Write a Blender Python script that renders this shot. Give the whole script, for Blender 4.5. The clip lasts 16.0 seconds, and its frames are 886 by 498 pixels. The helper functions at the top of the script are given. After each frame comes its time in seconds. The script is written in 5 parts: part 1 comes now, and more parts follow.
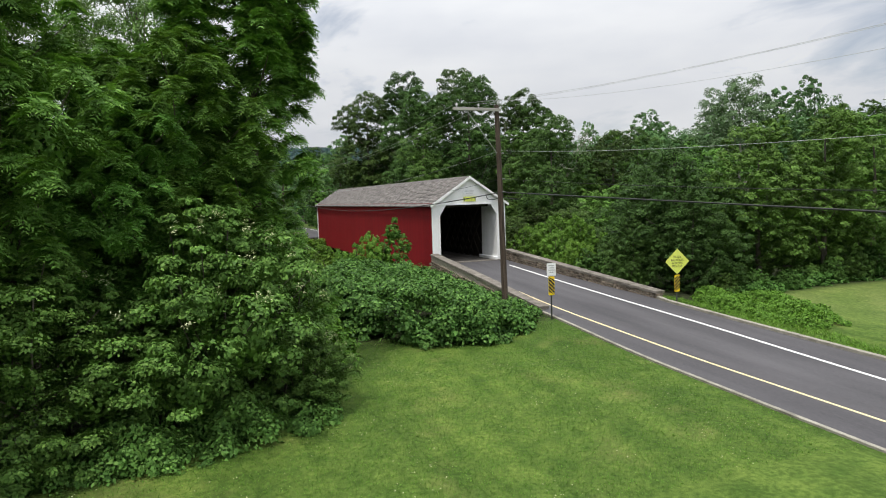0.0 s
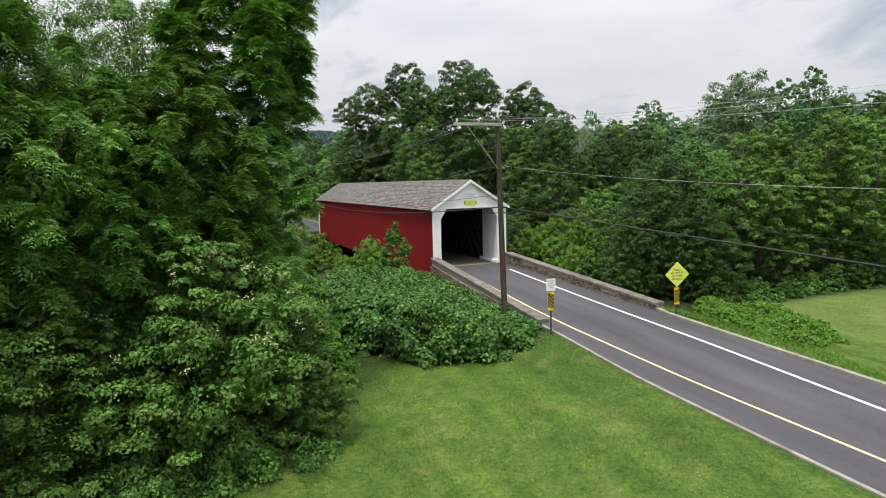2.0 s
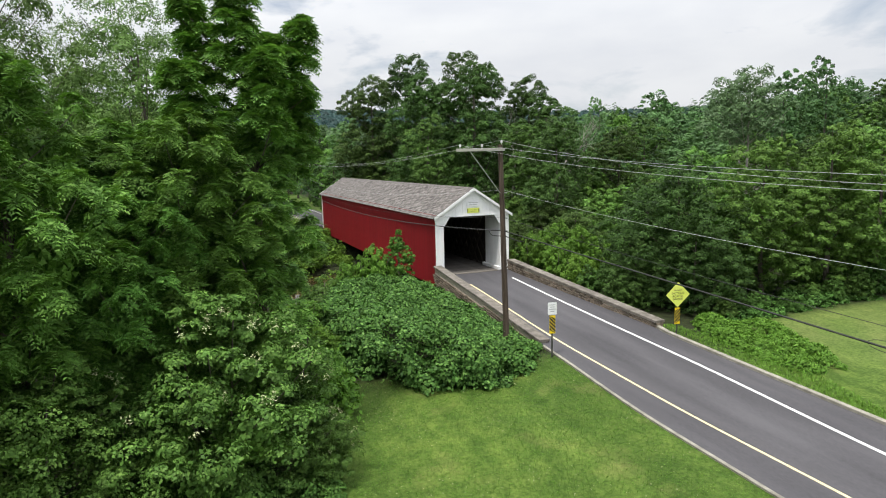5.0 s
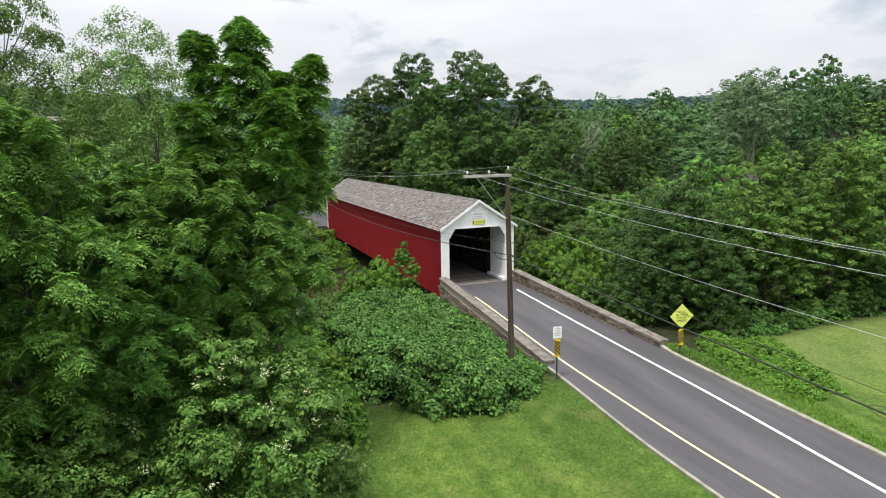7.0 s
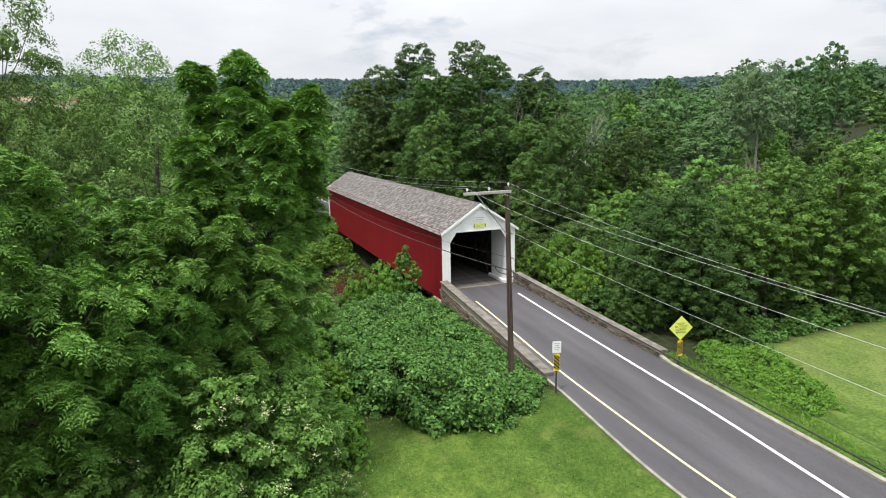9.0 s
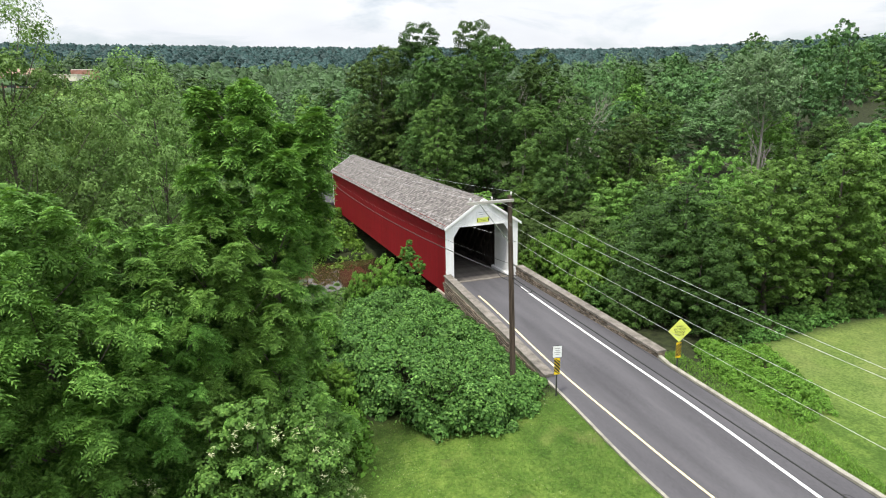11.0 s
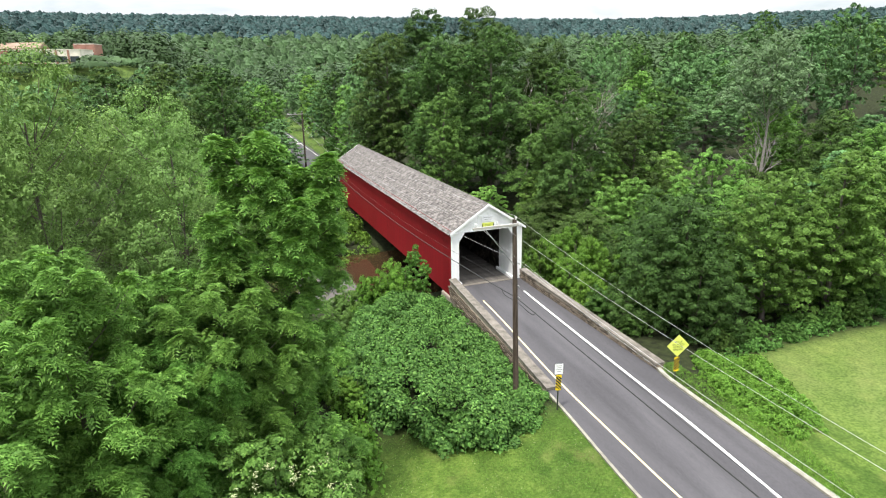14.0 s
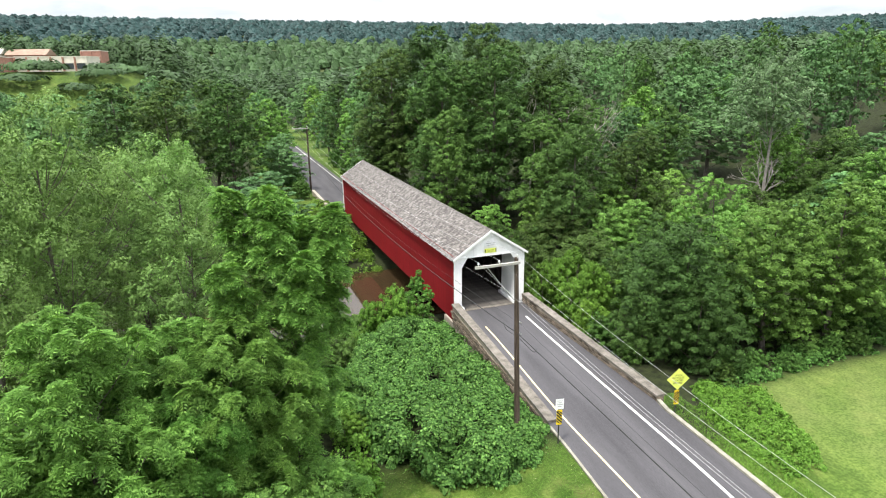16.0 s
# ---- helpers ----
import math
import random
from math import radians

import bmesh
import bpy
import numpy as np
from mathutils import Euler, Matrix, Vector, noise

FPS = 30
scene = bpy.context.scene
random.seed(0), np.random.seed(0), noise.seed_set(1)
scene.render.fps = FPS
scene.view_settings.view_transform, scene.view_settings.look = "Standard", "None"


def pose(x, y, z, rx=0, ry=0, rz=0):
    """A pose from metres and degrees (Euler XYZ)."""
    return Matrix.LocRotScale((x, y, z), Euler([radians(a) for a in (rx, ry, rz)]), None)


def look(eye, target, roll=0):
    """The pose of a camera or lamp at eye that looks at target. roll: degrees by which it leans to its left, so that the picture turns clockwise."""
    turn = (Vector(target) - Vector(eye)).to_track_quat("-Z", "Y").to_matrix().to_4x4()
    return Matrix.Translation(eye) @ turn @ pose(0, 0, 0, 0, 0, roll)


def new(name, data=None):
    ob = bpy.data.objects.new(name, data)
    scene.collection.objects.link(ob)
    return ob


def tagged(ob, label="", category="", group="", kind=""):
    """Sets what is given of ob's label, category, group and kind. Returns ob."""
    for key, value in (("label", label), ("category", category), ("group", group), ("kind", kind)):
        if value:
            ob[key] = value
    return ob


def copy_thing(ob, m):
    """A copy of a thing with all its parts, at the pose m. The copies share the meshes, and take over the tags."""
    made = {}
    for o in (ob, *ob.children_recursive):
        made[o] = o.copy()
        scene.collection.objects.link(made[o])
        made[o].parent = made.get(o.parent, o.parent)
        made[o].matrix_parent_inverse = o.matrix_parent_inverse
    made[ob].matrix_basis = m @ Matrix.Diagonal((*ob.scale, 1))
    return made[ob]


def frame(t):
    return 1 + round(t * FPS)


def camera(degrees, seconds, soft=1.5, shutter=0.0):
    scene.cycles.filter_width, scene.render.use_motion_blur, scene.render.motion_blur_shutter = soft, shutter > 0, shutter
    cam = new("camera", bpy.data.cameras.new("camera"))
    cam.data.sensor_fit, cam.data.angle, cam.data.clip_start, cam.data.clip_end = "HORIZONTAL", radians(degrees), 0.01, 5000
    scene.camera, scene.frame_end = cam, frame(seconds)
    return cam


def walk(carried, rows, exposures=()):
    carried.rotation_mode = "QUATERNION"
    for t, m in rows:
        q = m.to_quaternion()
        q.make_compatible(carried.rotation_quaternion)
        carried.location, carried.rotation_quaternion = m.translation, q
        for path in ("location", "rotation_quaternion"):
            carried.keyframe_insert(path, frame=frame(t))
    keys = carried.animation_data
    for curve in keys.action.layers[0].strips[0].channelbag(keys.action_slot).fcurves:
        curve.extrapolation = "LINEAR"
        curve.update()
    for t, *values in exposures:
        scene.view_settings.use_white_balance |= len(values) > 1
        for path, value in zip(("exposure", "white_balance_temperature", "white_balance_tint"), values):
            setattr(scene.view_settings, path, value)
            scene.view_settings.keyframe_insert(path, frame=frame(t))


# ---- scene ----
cam = camera(70.8, 16.0, soft=1.1)
PATH = [
    (0, (0.087, 0.098, 7.425), (0.85, 1.939, 7.263), -1.6),
    (0.5, (0.113, 0.12, 7.796), (0.874, 1.961, 7.62), -1.6),
    (1, (0.161, 0.133, 8.165), (0.92, 1.974, 7.975), -1.6),
    (1.5, (0.198, 0.182, 8.548), (0.956, 2.022, 8.346), -1.5),
    (2, (0.261, 0.173, 8.964), (1.016, 2.013, 8.749), -1.4),
    (2.5, (0.317, 0.122, 9.376), (1.07, 1.961, 9.149), -1.3),
    (3, (0.348, 0.124, 9.751), (1.099, 1.962, 9.511), -1.3),
    (3.5, (0.353, 0.176, 10.083), (1.102, 2.013, 9.832), -1.2),
    (4, (0.349, 0.15, 10.403), (1.095, 1.987, 10.143), -1.3),
    (6.5, (0.221, 0.161, 12.574), (0.954, 1.995, 12.261), -1.0),
    (7, (0.174, 0.17, 13.013), (0.903, 2.004, 12.694), -1.0),
    (7.5, (0.233, 0.196, 13.473), (0.959, 2.03, 13.144), -1.0),
    (8, (0.301, 0.237, 13.932), (1.023, 2.071, 13.593), -1.0),
    (8.5, (0.362, 0.262, 14.351), (1.08, 2.095, 13.997), -1.0),
    (9, (0.397, 0.28, 14.735), (1.113, 2.109, 14.356), -1.1),
    (11.5, (0.432, 0.105, 17.159), (1.122, 1.917, 16.667), -1.1),
    (12, (0.469, 0.032, 17.598), (1.153, 1.841, 17.089), -1.1),
    (12.5, (0.424, -0.021, 18.069), (1.104, 1.784, 17.541), -1.0),
    (13, (0.331, -0.062, 18.519), (1.01, 1.739, 17.974), -1.0),
    (13.5, (0.28, -0.057, 18.98), (0.955, 1.739, 18.416), -0.9),
    (14, (0.241, -0.046, 19.444), (0.915, 1.752, 18.882), -0.9),
    (14.5, (0.199, -0.042, 19.956), (0.872, 1.756, 19.398), -0.8),
    (15, (0.217, -0.079, 20.461), (0.886, 1.722, 19.905), -0.8),
    (15.5, (0.26, -0.059, 20.917), (0.927, 1.743, 20.361), -0.7),
    (16, (0.308, -0.018, 21.27), (0.973, 1.786, 20.718), -0.7),
]
walk(cam, [(t, look(eye, target, roll)) for t, eye, target, roll in PATH],
     exposures=[(0, -0.34), (4, -0.2), (6.5, -0.1), (9, -0.04), (11.5, 0.2), (12.5, 0.3), (16, 0.4)])

# ---------------------------------------------------------------- world and sun
SUN_EL, SUN_AZ = 70.0, 236.0          # degrees; azimuth clockwise from +y
world = bpy.data.worlds.new("sky")
scene.world = world
world.use_nodes = True
wn, wl = world.node_tree.nodes, world.node_tree.links
wn.clear()
w_out = wn.new("ShaderNodeOutputWorld")
w_bg = wn.new("ShaderNodeBackground")
w_sky = wn.new("ShaderNodeTexSky")
w_sky.sky_type = "NISHITA"
w_sky.sun_disc = False
w_sky.sun_elevation = radians(SUN_EL)
w_sky.sun_rotation = radians(SUN_AZ)
w_sky.air_density, w_sky.dust_density, w_sky.ozone_density = 1.0, 0.5, 2.0
w_co = wn.new("ShaderNodeTexCoord")
w_map = wn.new("ShaderNodeMapping")
w_map.inputs["Scale"].default_value = (1.0, 1.0, 3.2)
w_noise = wn.new("ShaderNodeTexNoise")
w_noise.inputs["Scale"].default_value = 3.1
w_noise.inputs["Detail"].default_value = 7.0
w_noise.inputs["Roughness"].default_value = 0.55
w_noise.inputs["Distortion"].default_value = 0.4
w_ramp = wn.new("ShaderNodeValToRGB")
w_ramp.color_ramp.elements[0].position, w_ramp.color_ramp.elements[0].color = 0.34, (0.45, 0.45, 0.45, 1)
w_ramp.color_ramp.elements[1].position, w_ramp.color_ramp.elements[1].color = 0.46, (1, 1, 1, 1)
w_cloud = wn.new("ShaderNodeTexNoise")
w_cloud.inputs["Scale"].default_value = 5.0
w_cloud.inputs["Detail"].default_value = 8.0
w_cr = wn.new("ShaderNodeValToRGB")
w_cr.color_ramp.elements[0].position, w_cr.color_ramp.elements[0].color = 0.3, (8.6, 8.9, 9.5, 1)
w_cr.color_ramp.elements[1].position, w_cr.color_ramp.elements[1].color = 0.7, (10.0, 10.2, 10.5, 1)
w_mix = wn.new("ShaderNodeMix")
w_mix.data_type = "RGBA"
w_bg.inputs["Strength"].default_value = 0.096
wl.new(w_co.outputs["Generated"], w_map.inputs["Vector"])
wl.new(w_map.outputs["Vector"], w_noise.inputs["Vector"])
wl.new(w_map.outputs["Vector"], w_cloud.inputs["Vector"])
wl.new(w_noise.outputs["Fac"], w_ramp.inputs["Fac"])
wl.new(w_cloud.outputs["Fac"], w_cr.inputs["Fac"])
wl.new(w_ramp.outputs["Color"], w_mix.inputs[0])
wl.new(w_sky.outputs["Color"], w_mix.inputs[6])
wl.new(w_cr.outputs["Color"], w_mix.inputs[7])
# an overcast dome, brighter towards the zenith
w_sep = wn.new("ShaderNodeSeparateXYZ")
w_dome = wn.new("ShaderNodeMapRange")
w_dome.interpolation_type = "SMOOTHSTEP"
w_dome.inputs["From Min"].default_value, w_dome.inputs["From Max"].default_value = 0.0, 1.0
w_dome.inputs["To Min"].default_value, w_dome.inputs["To Max"].default_value = 0.92, 2.5
w_lift = wn.new("ShaderNodeVectorMath")
w_lift.operation = "SCALE"
wl.new(w_co.outputs["Generated"], w_sep.inputs[0])
wl.new(w_sep.outputs["Z"], w_dome.inputs["Value"])
wl.new(w_mix.outputs[2], w_lift.inputs[0])
wl.new(w_dome.outputs["Result"], w_lift.inputs["Scale"])
wl.new(w_lift.outputs[0], w_bg.inputs["Color"])
wl.new(w_bg.outputs["Background"], w_out.inputs["Surface"])

sun = new("sun", bpy.data.lights.new("sun", "SUN"))
sun.data.energy = 4.0
sun.data.angle = radians(8)
sun.data.color = (1.0, 0.96, 0.88)
_az, _el = radians(SUN_AZ), radians(SUN_EL)
sun.matrix_basis = look((0, 0, 60), (-math.sin(_az) * math.cos(_el) , -math.cos(_az) * math.cos(_el), 60 - math.sin(_el)))


# ---------------------------------------------------------------- materials
def mat(name):
    m = bpy.data.materials.new(name)
    m.use_nodes = True
    n, l = m.node_tree.nodes, m.node_tree.links
    return m, n, l, n["Principled BSDF"]


def rgba(c):
    return (c[0], c[1], c[2], 1.0)


def surface(name, dark, light, scale=8.0, fine=60.0, rough=0.8, bump=0.2, metal=0.0, stretch=(1, 1, 1), vary=0.0, island=False, spec=0.3, mid=(0.35, 0.65)):
    """Two-scale noise colour with fine relief; vary: brightness spread between objects or islands."""
    m, n, l, p = mat(name)
    co = n.new("ShaderNodeTexCoord")
    mp = n.new("ShaderNodeMapping")
    mp.inputs["Scale"].default_value = stretch
    l.new(co.outputs["Object"], mp.inputs["Vector"])
    a = n.new("ShaderNodeTexNoise")
    a.inputs["Scale"].default_value = scale
    a.inputs["Detail"].default_value = 4
    b = n.new("ShaderNodeTexNoise")
    b.inputs["Scale"].default_value = fine
    b.inputs["Detail"].default_value = 3
    l.new(mp.outputs["Vector"], a.inputs["Vector"])
    l.new(mp.outputs["Vector"], b.inputs["Vector"])
    s = n.new("ShaderNodeMath")
    s.operation = "MULTIPLY_ADD"
    s.inputs[1].default_value = 0.4
    l.new(b.outputs["Fac"], s.inputs[0])
    k = n.new("ShaderNodeMath")
    k.operation = "MULTIPLY"
    k.inputs[1].default_value = 0.6
    l.new(a.outputs["Fac"], k.inputs[0])
    l.new(k.outputs[0], s.inputs[2])
    r = n.new("ShaderNodeValToRGB")
    r.color_ramp.elements[0].position, r.color_ramp.elements[0].color = mid[0], rgba(dark)
    r.color_ramp.elements[1].position, r.color_ramp.elements[1].color = mid[1], rgba(light)
    l.new(s.outputs[0], r.inputs["Fac"])
    col = r.outputs["Color"]
    if vary:
        if island:
            g = n.new("ShaderNodeNewGeometry")
            rnd = g.outputs["Random Per Island"]
        else:
            g = n.new("ShaderNodeObjectInfo")
            rnd = g.outputs["Random"]
        mr = n.new("ShaderNodeMapRange")
        mr.inputs["To Min"].default_value = 1.0 - vary
        mr.inputs["To Max"].default_value = 1.0 + vary
        l.new(rnd, mr.inputs["Value"])
        hs = n.new("ShaderNodeHueSaturation")
        l.new(mr.outputs["Result"], hs.inputs["Value"])
        l.new(col, hs.inputs["Color"])
        col = hs.outputs["Color"]
    l.new(col, p.inputs["Base Color"])
    p.inputs["Roughness"].default_value = rough
    p.inputs["Metallic"].default_value = metal
    p.inputs["Specular IOR Level"].default_value = spec
    if bump:
        bm_ = n.new("ShaderNodeBump")
        bm_.inputs["Strength"].default_value = bump
        bm_.inputs["Distance"].default_value = 0.02
        l.new(s.outputs[0], bm_.inputs["Height"])
        l.new(bm_.outputs["Normal"], p.inputs["Normal"])
    return m


def leaf_material(name, dark, light, young, trans=0.35, gloss=0.48, tree_vary=0.18, hue=(0.486, 0.502), even=0.4, spec=0.09):
    """Leaves: colour by leaf, by spray (the attribute tone) and by tree, some light through the blade."""
    m, n, l, p = mat(name)

    def nearer(c):
        return rgba([c[i] + (light[i] - c[i]) * even for i in range(3)])
    g = n.new("ShaderNodeNewGeometry")
    r = n.new("ShaderNodeValToRGB")
    e = r.color_ramp.elements
    e[0].position, e[0].color = 0.0, nearer(dark)
    e[1].position, e[1].color = 0.62, rgba(light)
    x = e.new(1.0)
    x.color = nearer(young)
    l.new(g.outputs["Random Per Island"], r.inputs["Fac"])
    o = n.new("ShaderNodeObjectInfo")
    mr = n.new("ShaderNodeMapRange")
    mr.inputs["To Min"].default_value = 1 - tree_vary
    mr.inputs["To Max"].default_value = 1 + tree_vary
    l.new(o.outputs["Random"], mr.inputs["Value"])
    hs = n.new("ShaderNodeHueSaturation")
    ta = n.new("ShaderNodeAttribute")
    ta.attribute_name = "tone"
    tv = n.new("ShaderNodeMath")
    tv.operation = "MULTIPLY"
    l.new(ta.outputs["Fac"], tv.inputs[0])
    l.new(mr.outputs["Result"], tv.inputs[1])
    l.new(tv.outputs[0], hs.inputs["Value"])
    l.new(r.outputs["Color"], hs.inputs["Color"])
    hm = n.new("ShaderNodeMath")
    hm.operation = "MULTIPLY"
    hm.inputs[1].default_value = 7.31
    hf = n.new("ShaderNodeMath")
    hf.operation = "FRACT"
    hr = n.new("ShaderNodeMapRange")
    hr.inputs["To Min"].default_value = hue[0]
    hr.inputs["To Max"].default_value = hue[1]
    l.new(o.outputs["Random"], hm.inputs[0])
    l.new(hm.outputs[0], hf.inputs[0])
    l.new(hf.outputs[0], hr.inputs["Value"])
    l.new(hr.outputs["Result"], hs.inputs["Hue"])
    l.new(hs.outputs["Color"], p.inputs["Base Color"])
    p.inputs["Roughness"].default_value = gloss
    p.inputs["Specular IOR Level"].default_value = spec
    t = n.new("ShaderNodeBsdfTranslucent")
    hs2 = n.new("ShaderNodeHueSaturation")
    hs2.inputs["Hue"].default_value = 0.49
    hs2.inputs["Saturation"].default_value = 1.1
    hs2.inputs["Value"].default_value = 1.2
    l.new(hs.outputs["Color"], hs2.inputs["Color"])
    l.new(hs2.outputs["Color"], t.inputs["Color"])
    mx = n.new("ShaderNodeMixShader")
    mx.inputs[0].default_value = trans
    l.new(p.outputs[0], mx.inputs[1])
    l.new(t.outputs[0], mx.inputs[2])
    l.new(mx.outputs[0], n["Material Output"].inputs["Surface"])
    return m


M = {}
M["asphalt"] = surface("asphalt", (0.048, 0.046, 0.050), (0.094, 0.090, 0.096), 0.8, 45, 0.85, 0.3, stretch=(1, 0.12, 1))
M["line_white"] = surface("road paint", (0.55, 0.55, 0.53), (0.8, 0.8, 0.78), 6, 90, 0.7, 0.1)
M["line_yellow"] = surface("faded yellow paint", (0.58, 0.48, 0.25), (0.76, 0.66, 0.40), 6, 90, 0.7, 0.1)
M["concrete"] = surface("concrete", (0.085, 0.075, 0.062), (0.24, 0.215, 0.185), 2.2, 40, 0.9, 0.3)
M["kerb"] = surface("kerb stone", (0.16, 0.15, 0.12), (0.36, 0.34, 0.28), 2, 30, 0.9, 0.3)
M["stone"] = surface("fieldstone", (0.07, 0.056, 0.044), (0.235, 0.19, 0.145), 5, 45, 0.9, 0.5, vary=0.5)
M["mortar"] = surface("mortar", (0.27, 0.235, 0.19), (0.43, 0.385, 0.32), 8, 60, 0.95, 0.4)
M["red"] = surface("barn red paint", (0.145, 0.0045, 0.007), (0.205, 0.007, 0.0105), 1.2, 26, 0.7, 0.12, stretch=(1, 1, 0.12), vary=0.09, spec=0.15)
M["white"] = surface("white paint", (0.74, 0.74, 0.74), (0.88, 0.88, 0.88), 1.5, 25, 0.6, 0.08, stretch=(1, 1, 0.2))
M["shingle"] = surface("weathered shingle", (0.078, 0.07, 0.064), (0.215, 0.197, 0.185), 3, 50, 0.9, 0.4, vary=0.42, island=True)
M["dark_wood"] = surface("dark timber", (0.02, 0.016, 0.013), (0.055, 0.043, 0.034), 2, 40, 0.85, 0.3, stretch=(1, 1, 0.2))
M["deck"] = surface("bridge deck", (0.07, 0.062, 0.055), (0.16, 0.145, 0.13), 2, 40, 0.9, 0.3, vary=0.2)
M["pole"] = surface("pole timber", (0.032, 0.022, 0.017), (0.105, 0.077, 0.06), 3, 40, 0.9, 0.5, stretch=(4, 4, 0.3))
M["arm"] = surface("grey crossarm timber", (0.25, 0.24, 0.22), (0.45, 0.43, 0.4), 3, 40, 0.85, 0.4, stretch=(0.3, 3, 3))
M["steel"] = surface("galvanised steel", (0.3, 0.3, 0.3), (0.5, 0.5, 0.5), 5, 60, 0.45, 0.1, metal=0.8)
M["post_steel"] = surface("dark post steel", (0.05, 0.055, 0.05), (0.12, 0.12, 0.11), 5, 60, 0.5, 0.1, metal=0.4)
M["porcelain"] = surface("porcelain", (0.5, 0.5, 0.5), (0.7, 0.7, 0.7), 5, 60, 0.25, 0.0)
M["cable"] = surface("black cable", (0.02, 0.02, 0.02), (0.04, 0.04, 0.04), 5, 60, 0.6, 0.0)
M["wire"] = surface("weathered wire", (0.4, 0.4, 0.4), (0.6, 0.6, 0.6), 5, 60, 0.5, 0.0, metal=0.3)
M["sign_yellow"] = surface("fluorescent yellow green", (0.6, 0.66, 0.11), (0.7, 0.76, 0.17), 3, 30, 0.3, 0.02)
M["sign_amber"] = surface("traffic yellow", (0.72, 0.50, 0.01), (0.82, 0.6, 0.02), 3, 30, 0.45, 0.02)
M["sign_black"] = surface("sign black", (0.015, 0.015, 0.015), (0.03, 0.03, 0.03), 3, 30, 0.5, 0.0)
M["sign_olive"] = surface("faded lettering", (0.10, 0.11, 0.02), (0.2, 0.22, 0.04), 3, 30, 0.5, 0.0)
M["sign_white"] = surface("sign white", (0.72, 0.72, 0.74), (0.82, 0.82, 0.84), 3, 30, 0.45, 0.02)
M["sign_grey"] = surface("faint lettering", (0.3, 0.3, 0.3), (0.42, 0.42, 0.42), 3, 30, 0.5, 0.0)
M["bark"] = surface("bark", (0.05, 0.042, 0.034), (0.15, 0.13, 0.11), 4, 40, 0.95, 0.6, stretch=(2, 2, 0.4))
M["dead_wood"] = surface("bleached dead wood", (0.2, 0.18, 0.16), (0.4, 0.37, 0.33), 4, 40, 0.9, 0.3)
M["mud"] = surface("creek bank", (0.09, 0.06, 0.04), (0.2, 0.14, 0.09), 1, 20, 0.9, 0.4)
M["brick_far"] = surface("red brick", (0.25, 0.13, 0.1), (0.38, 0.2, 0.15), 1, 12, 0.9, 0.1)
M["stucco"] = surface("pale render", (0.55, 0.5, 0.43), (0.7, 0.66, 0.58), 0.5, 10, 0.9, 0.1)
M["roof_far"] = surface("brown roof", (0.22, 0.15, 0.11), (0.34, 0.24, 0.18), 0.5, 10, 0.9, 0.1)
M["glass_far"] = surface("dark glazing", (0.03, 0.035, 0.04), (0.06, 0.07, 0.08), 1, 8, 0.15, 0.0)
M["field"] = surface("far meadow", (0.13, 0.21, 0.05), (0.22, 0.3, 0.08), 0.05, 1, 0.95, 0.0)

M["leaf_walnut"] = leaf_material("walnut leaf", (0.031, 0.078, 0.012), (0.095, 0.220, 0.039), (0.213, 0.388, 0.087), trans=0.2, tree_vary=0.1)
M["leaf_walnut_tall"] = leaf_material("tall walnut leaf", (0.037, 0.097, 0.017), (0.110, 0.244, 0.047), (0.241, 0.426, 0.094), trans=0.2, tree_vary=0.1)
M["leaf_wood"] = leaf_material("woodland leaf", (0.030, 0.067, 0.016), (0.064, 0.140, 0.029), (0.134, 0.293, 0.062), trans=0.07, tree_vary=0.36, hue=(0.478, 0.504))
M["leaf_dark"] = leaf_material("dark woodland leaf", (0.020, 0.046, 0.011), (0.050, 0.103, 0.024), (0.120, 0.225, 0.055), trans=0.1, tree_vary=0.22, hue=(0.478, 0.504))
M["leaf_bright"] = leaf_material("bright leaf", (0.055, 0.118, 0.024), (0.109, 0.236, 0.047), (0.213, 0.457, 0.088), trans=0.1, tree_vary=0.28, hue=(0.480, 0.498))
M["leaf_pale"] = leaf_material("pale willow leaf", (0.058, 0.107, 0.028), (0.126, 0.221, 0.056), (0.182, 0.302, 0.090), trans=0.07)
M["leaf_dogwood"] = leaf_material("dogwood leaf", (0.029, 0.074, 0.015), (0.085, 0.185, 0.036), (0.177, 0.307, 0.072), trans=0.07)
M["leaf_knot"] = leaf_material("knotweed leaf", (0.016, 0.052, 0.011), (0.064, 0.162, 0.034), (0.144, 0.290, 0.069), trans=0.1, even=0.2)
M["leaf_weed"] = leaf_material("weed leaf", (0.039, 0.100, 0.013), (0.102, 0.219, 0.030), (0.189, 0.334, 0.059), trans=0.12)
M["leaf_grey"] = leaf_material("grey-green leaf", (0.061, 0.106, 0.047), (0.105, 0.180, 0.082), (0.181, 0.313, 0.141), trans=0.07)
M["leaf_far"] = leaf_material("far leaf", (0.061, 0.125, 0.045), (0.095, 0.198, 0.069), (0.148, 0.310, 0.109), trans=0.07, tree_vary=0.32)
# greyer green than near trees: distance haze is put into this colour
M["leaf_woods_haze"] = leaf_material("far woods leaf greyed for haze", (0.041, 0.077, 0.031), (0.056, 0.100, 0.040), (0.070, 0.119, 0.047), trans=0.09, tree_vary=0.0, even=0.85)
# the ridge's blue-green is distance haze mixed into the leaf colour
M["leaf_ridge_haze"] = leaf_material("ridge leaf with haze tint", (0.029, 0.055, 0.055), (0.032, 0.063, 0.060), (0.035, 0.070, 0.067), trans=0.06, tree_vary=0.0, even=0.85)
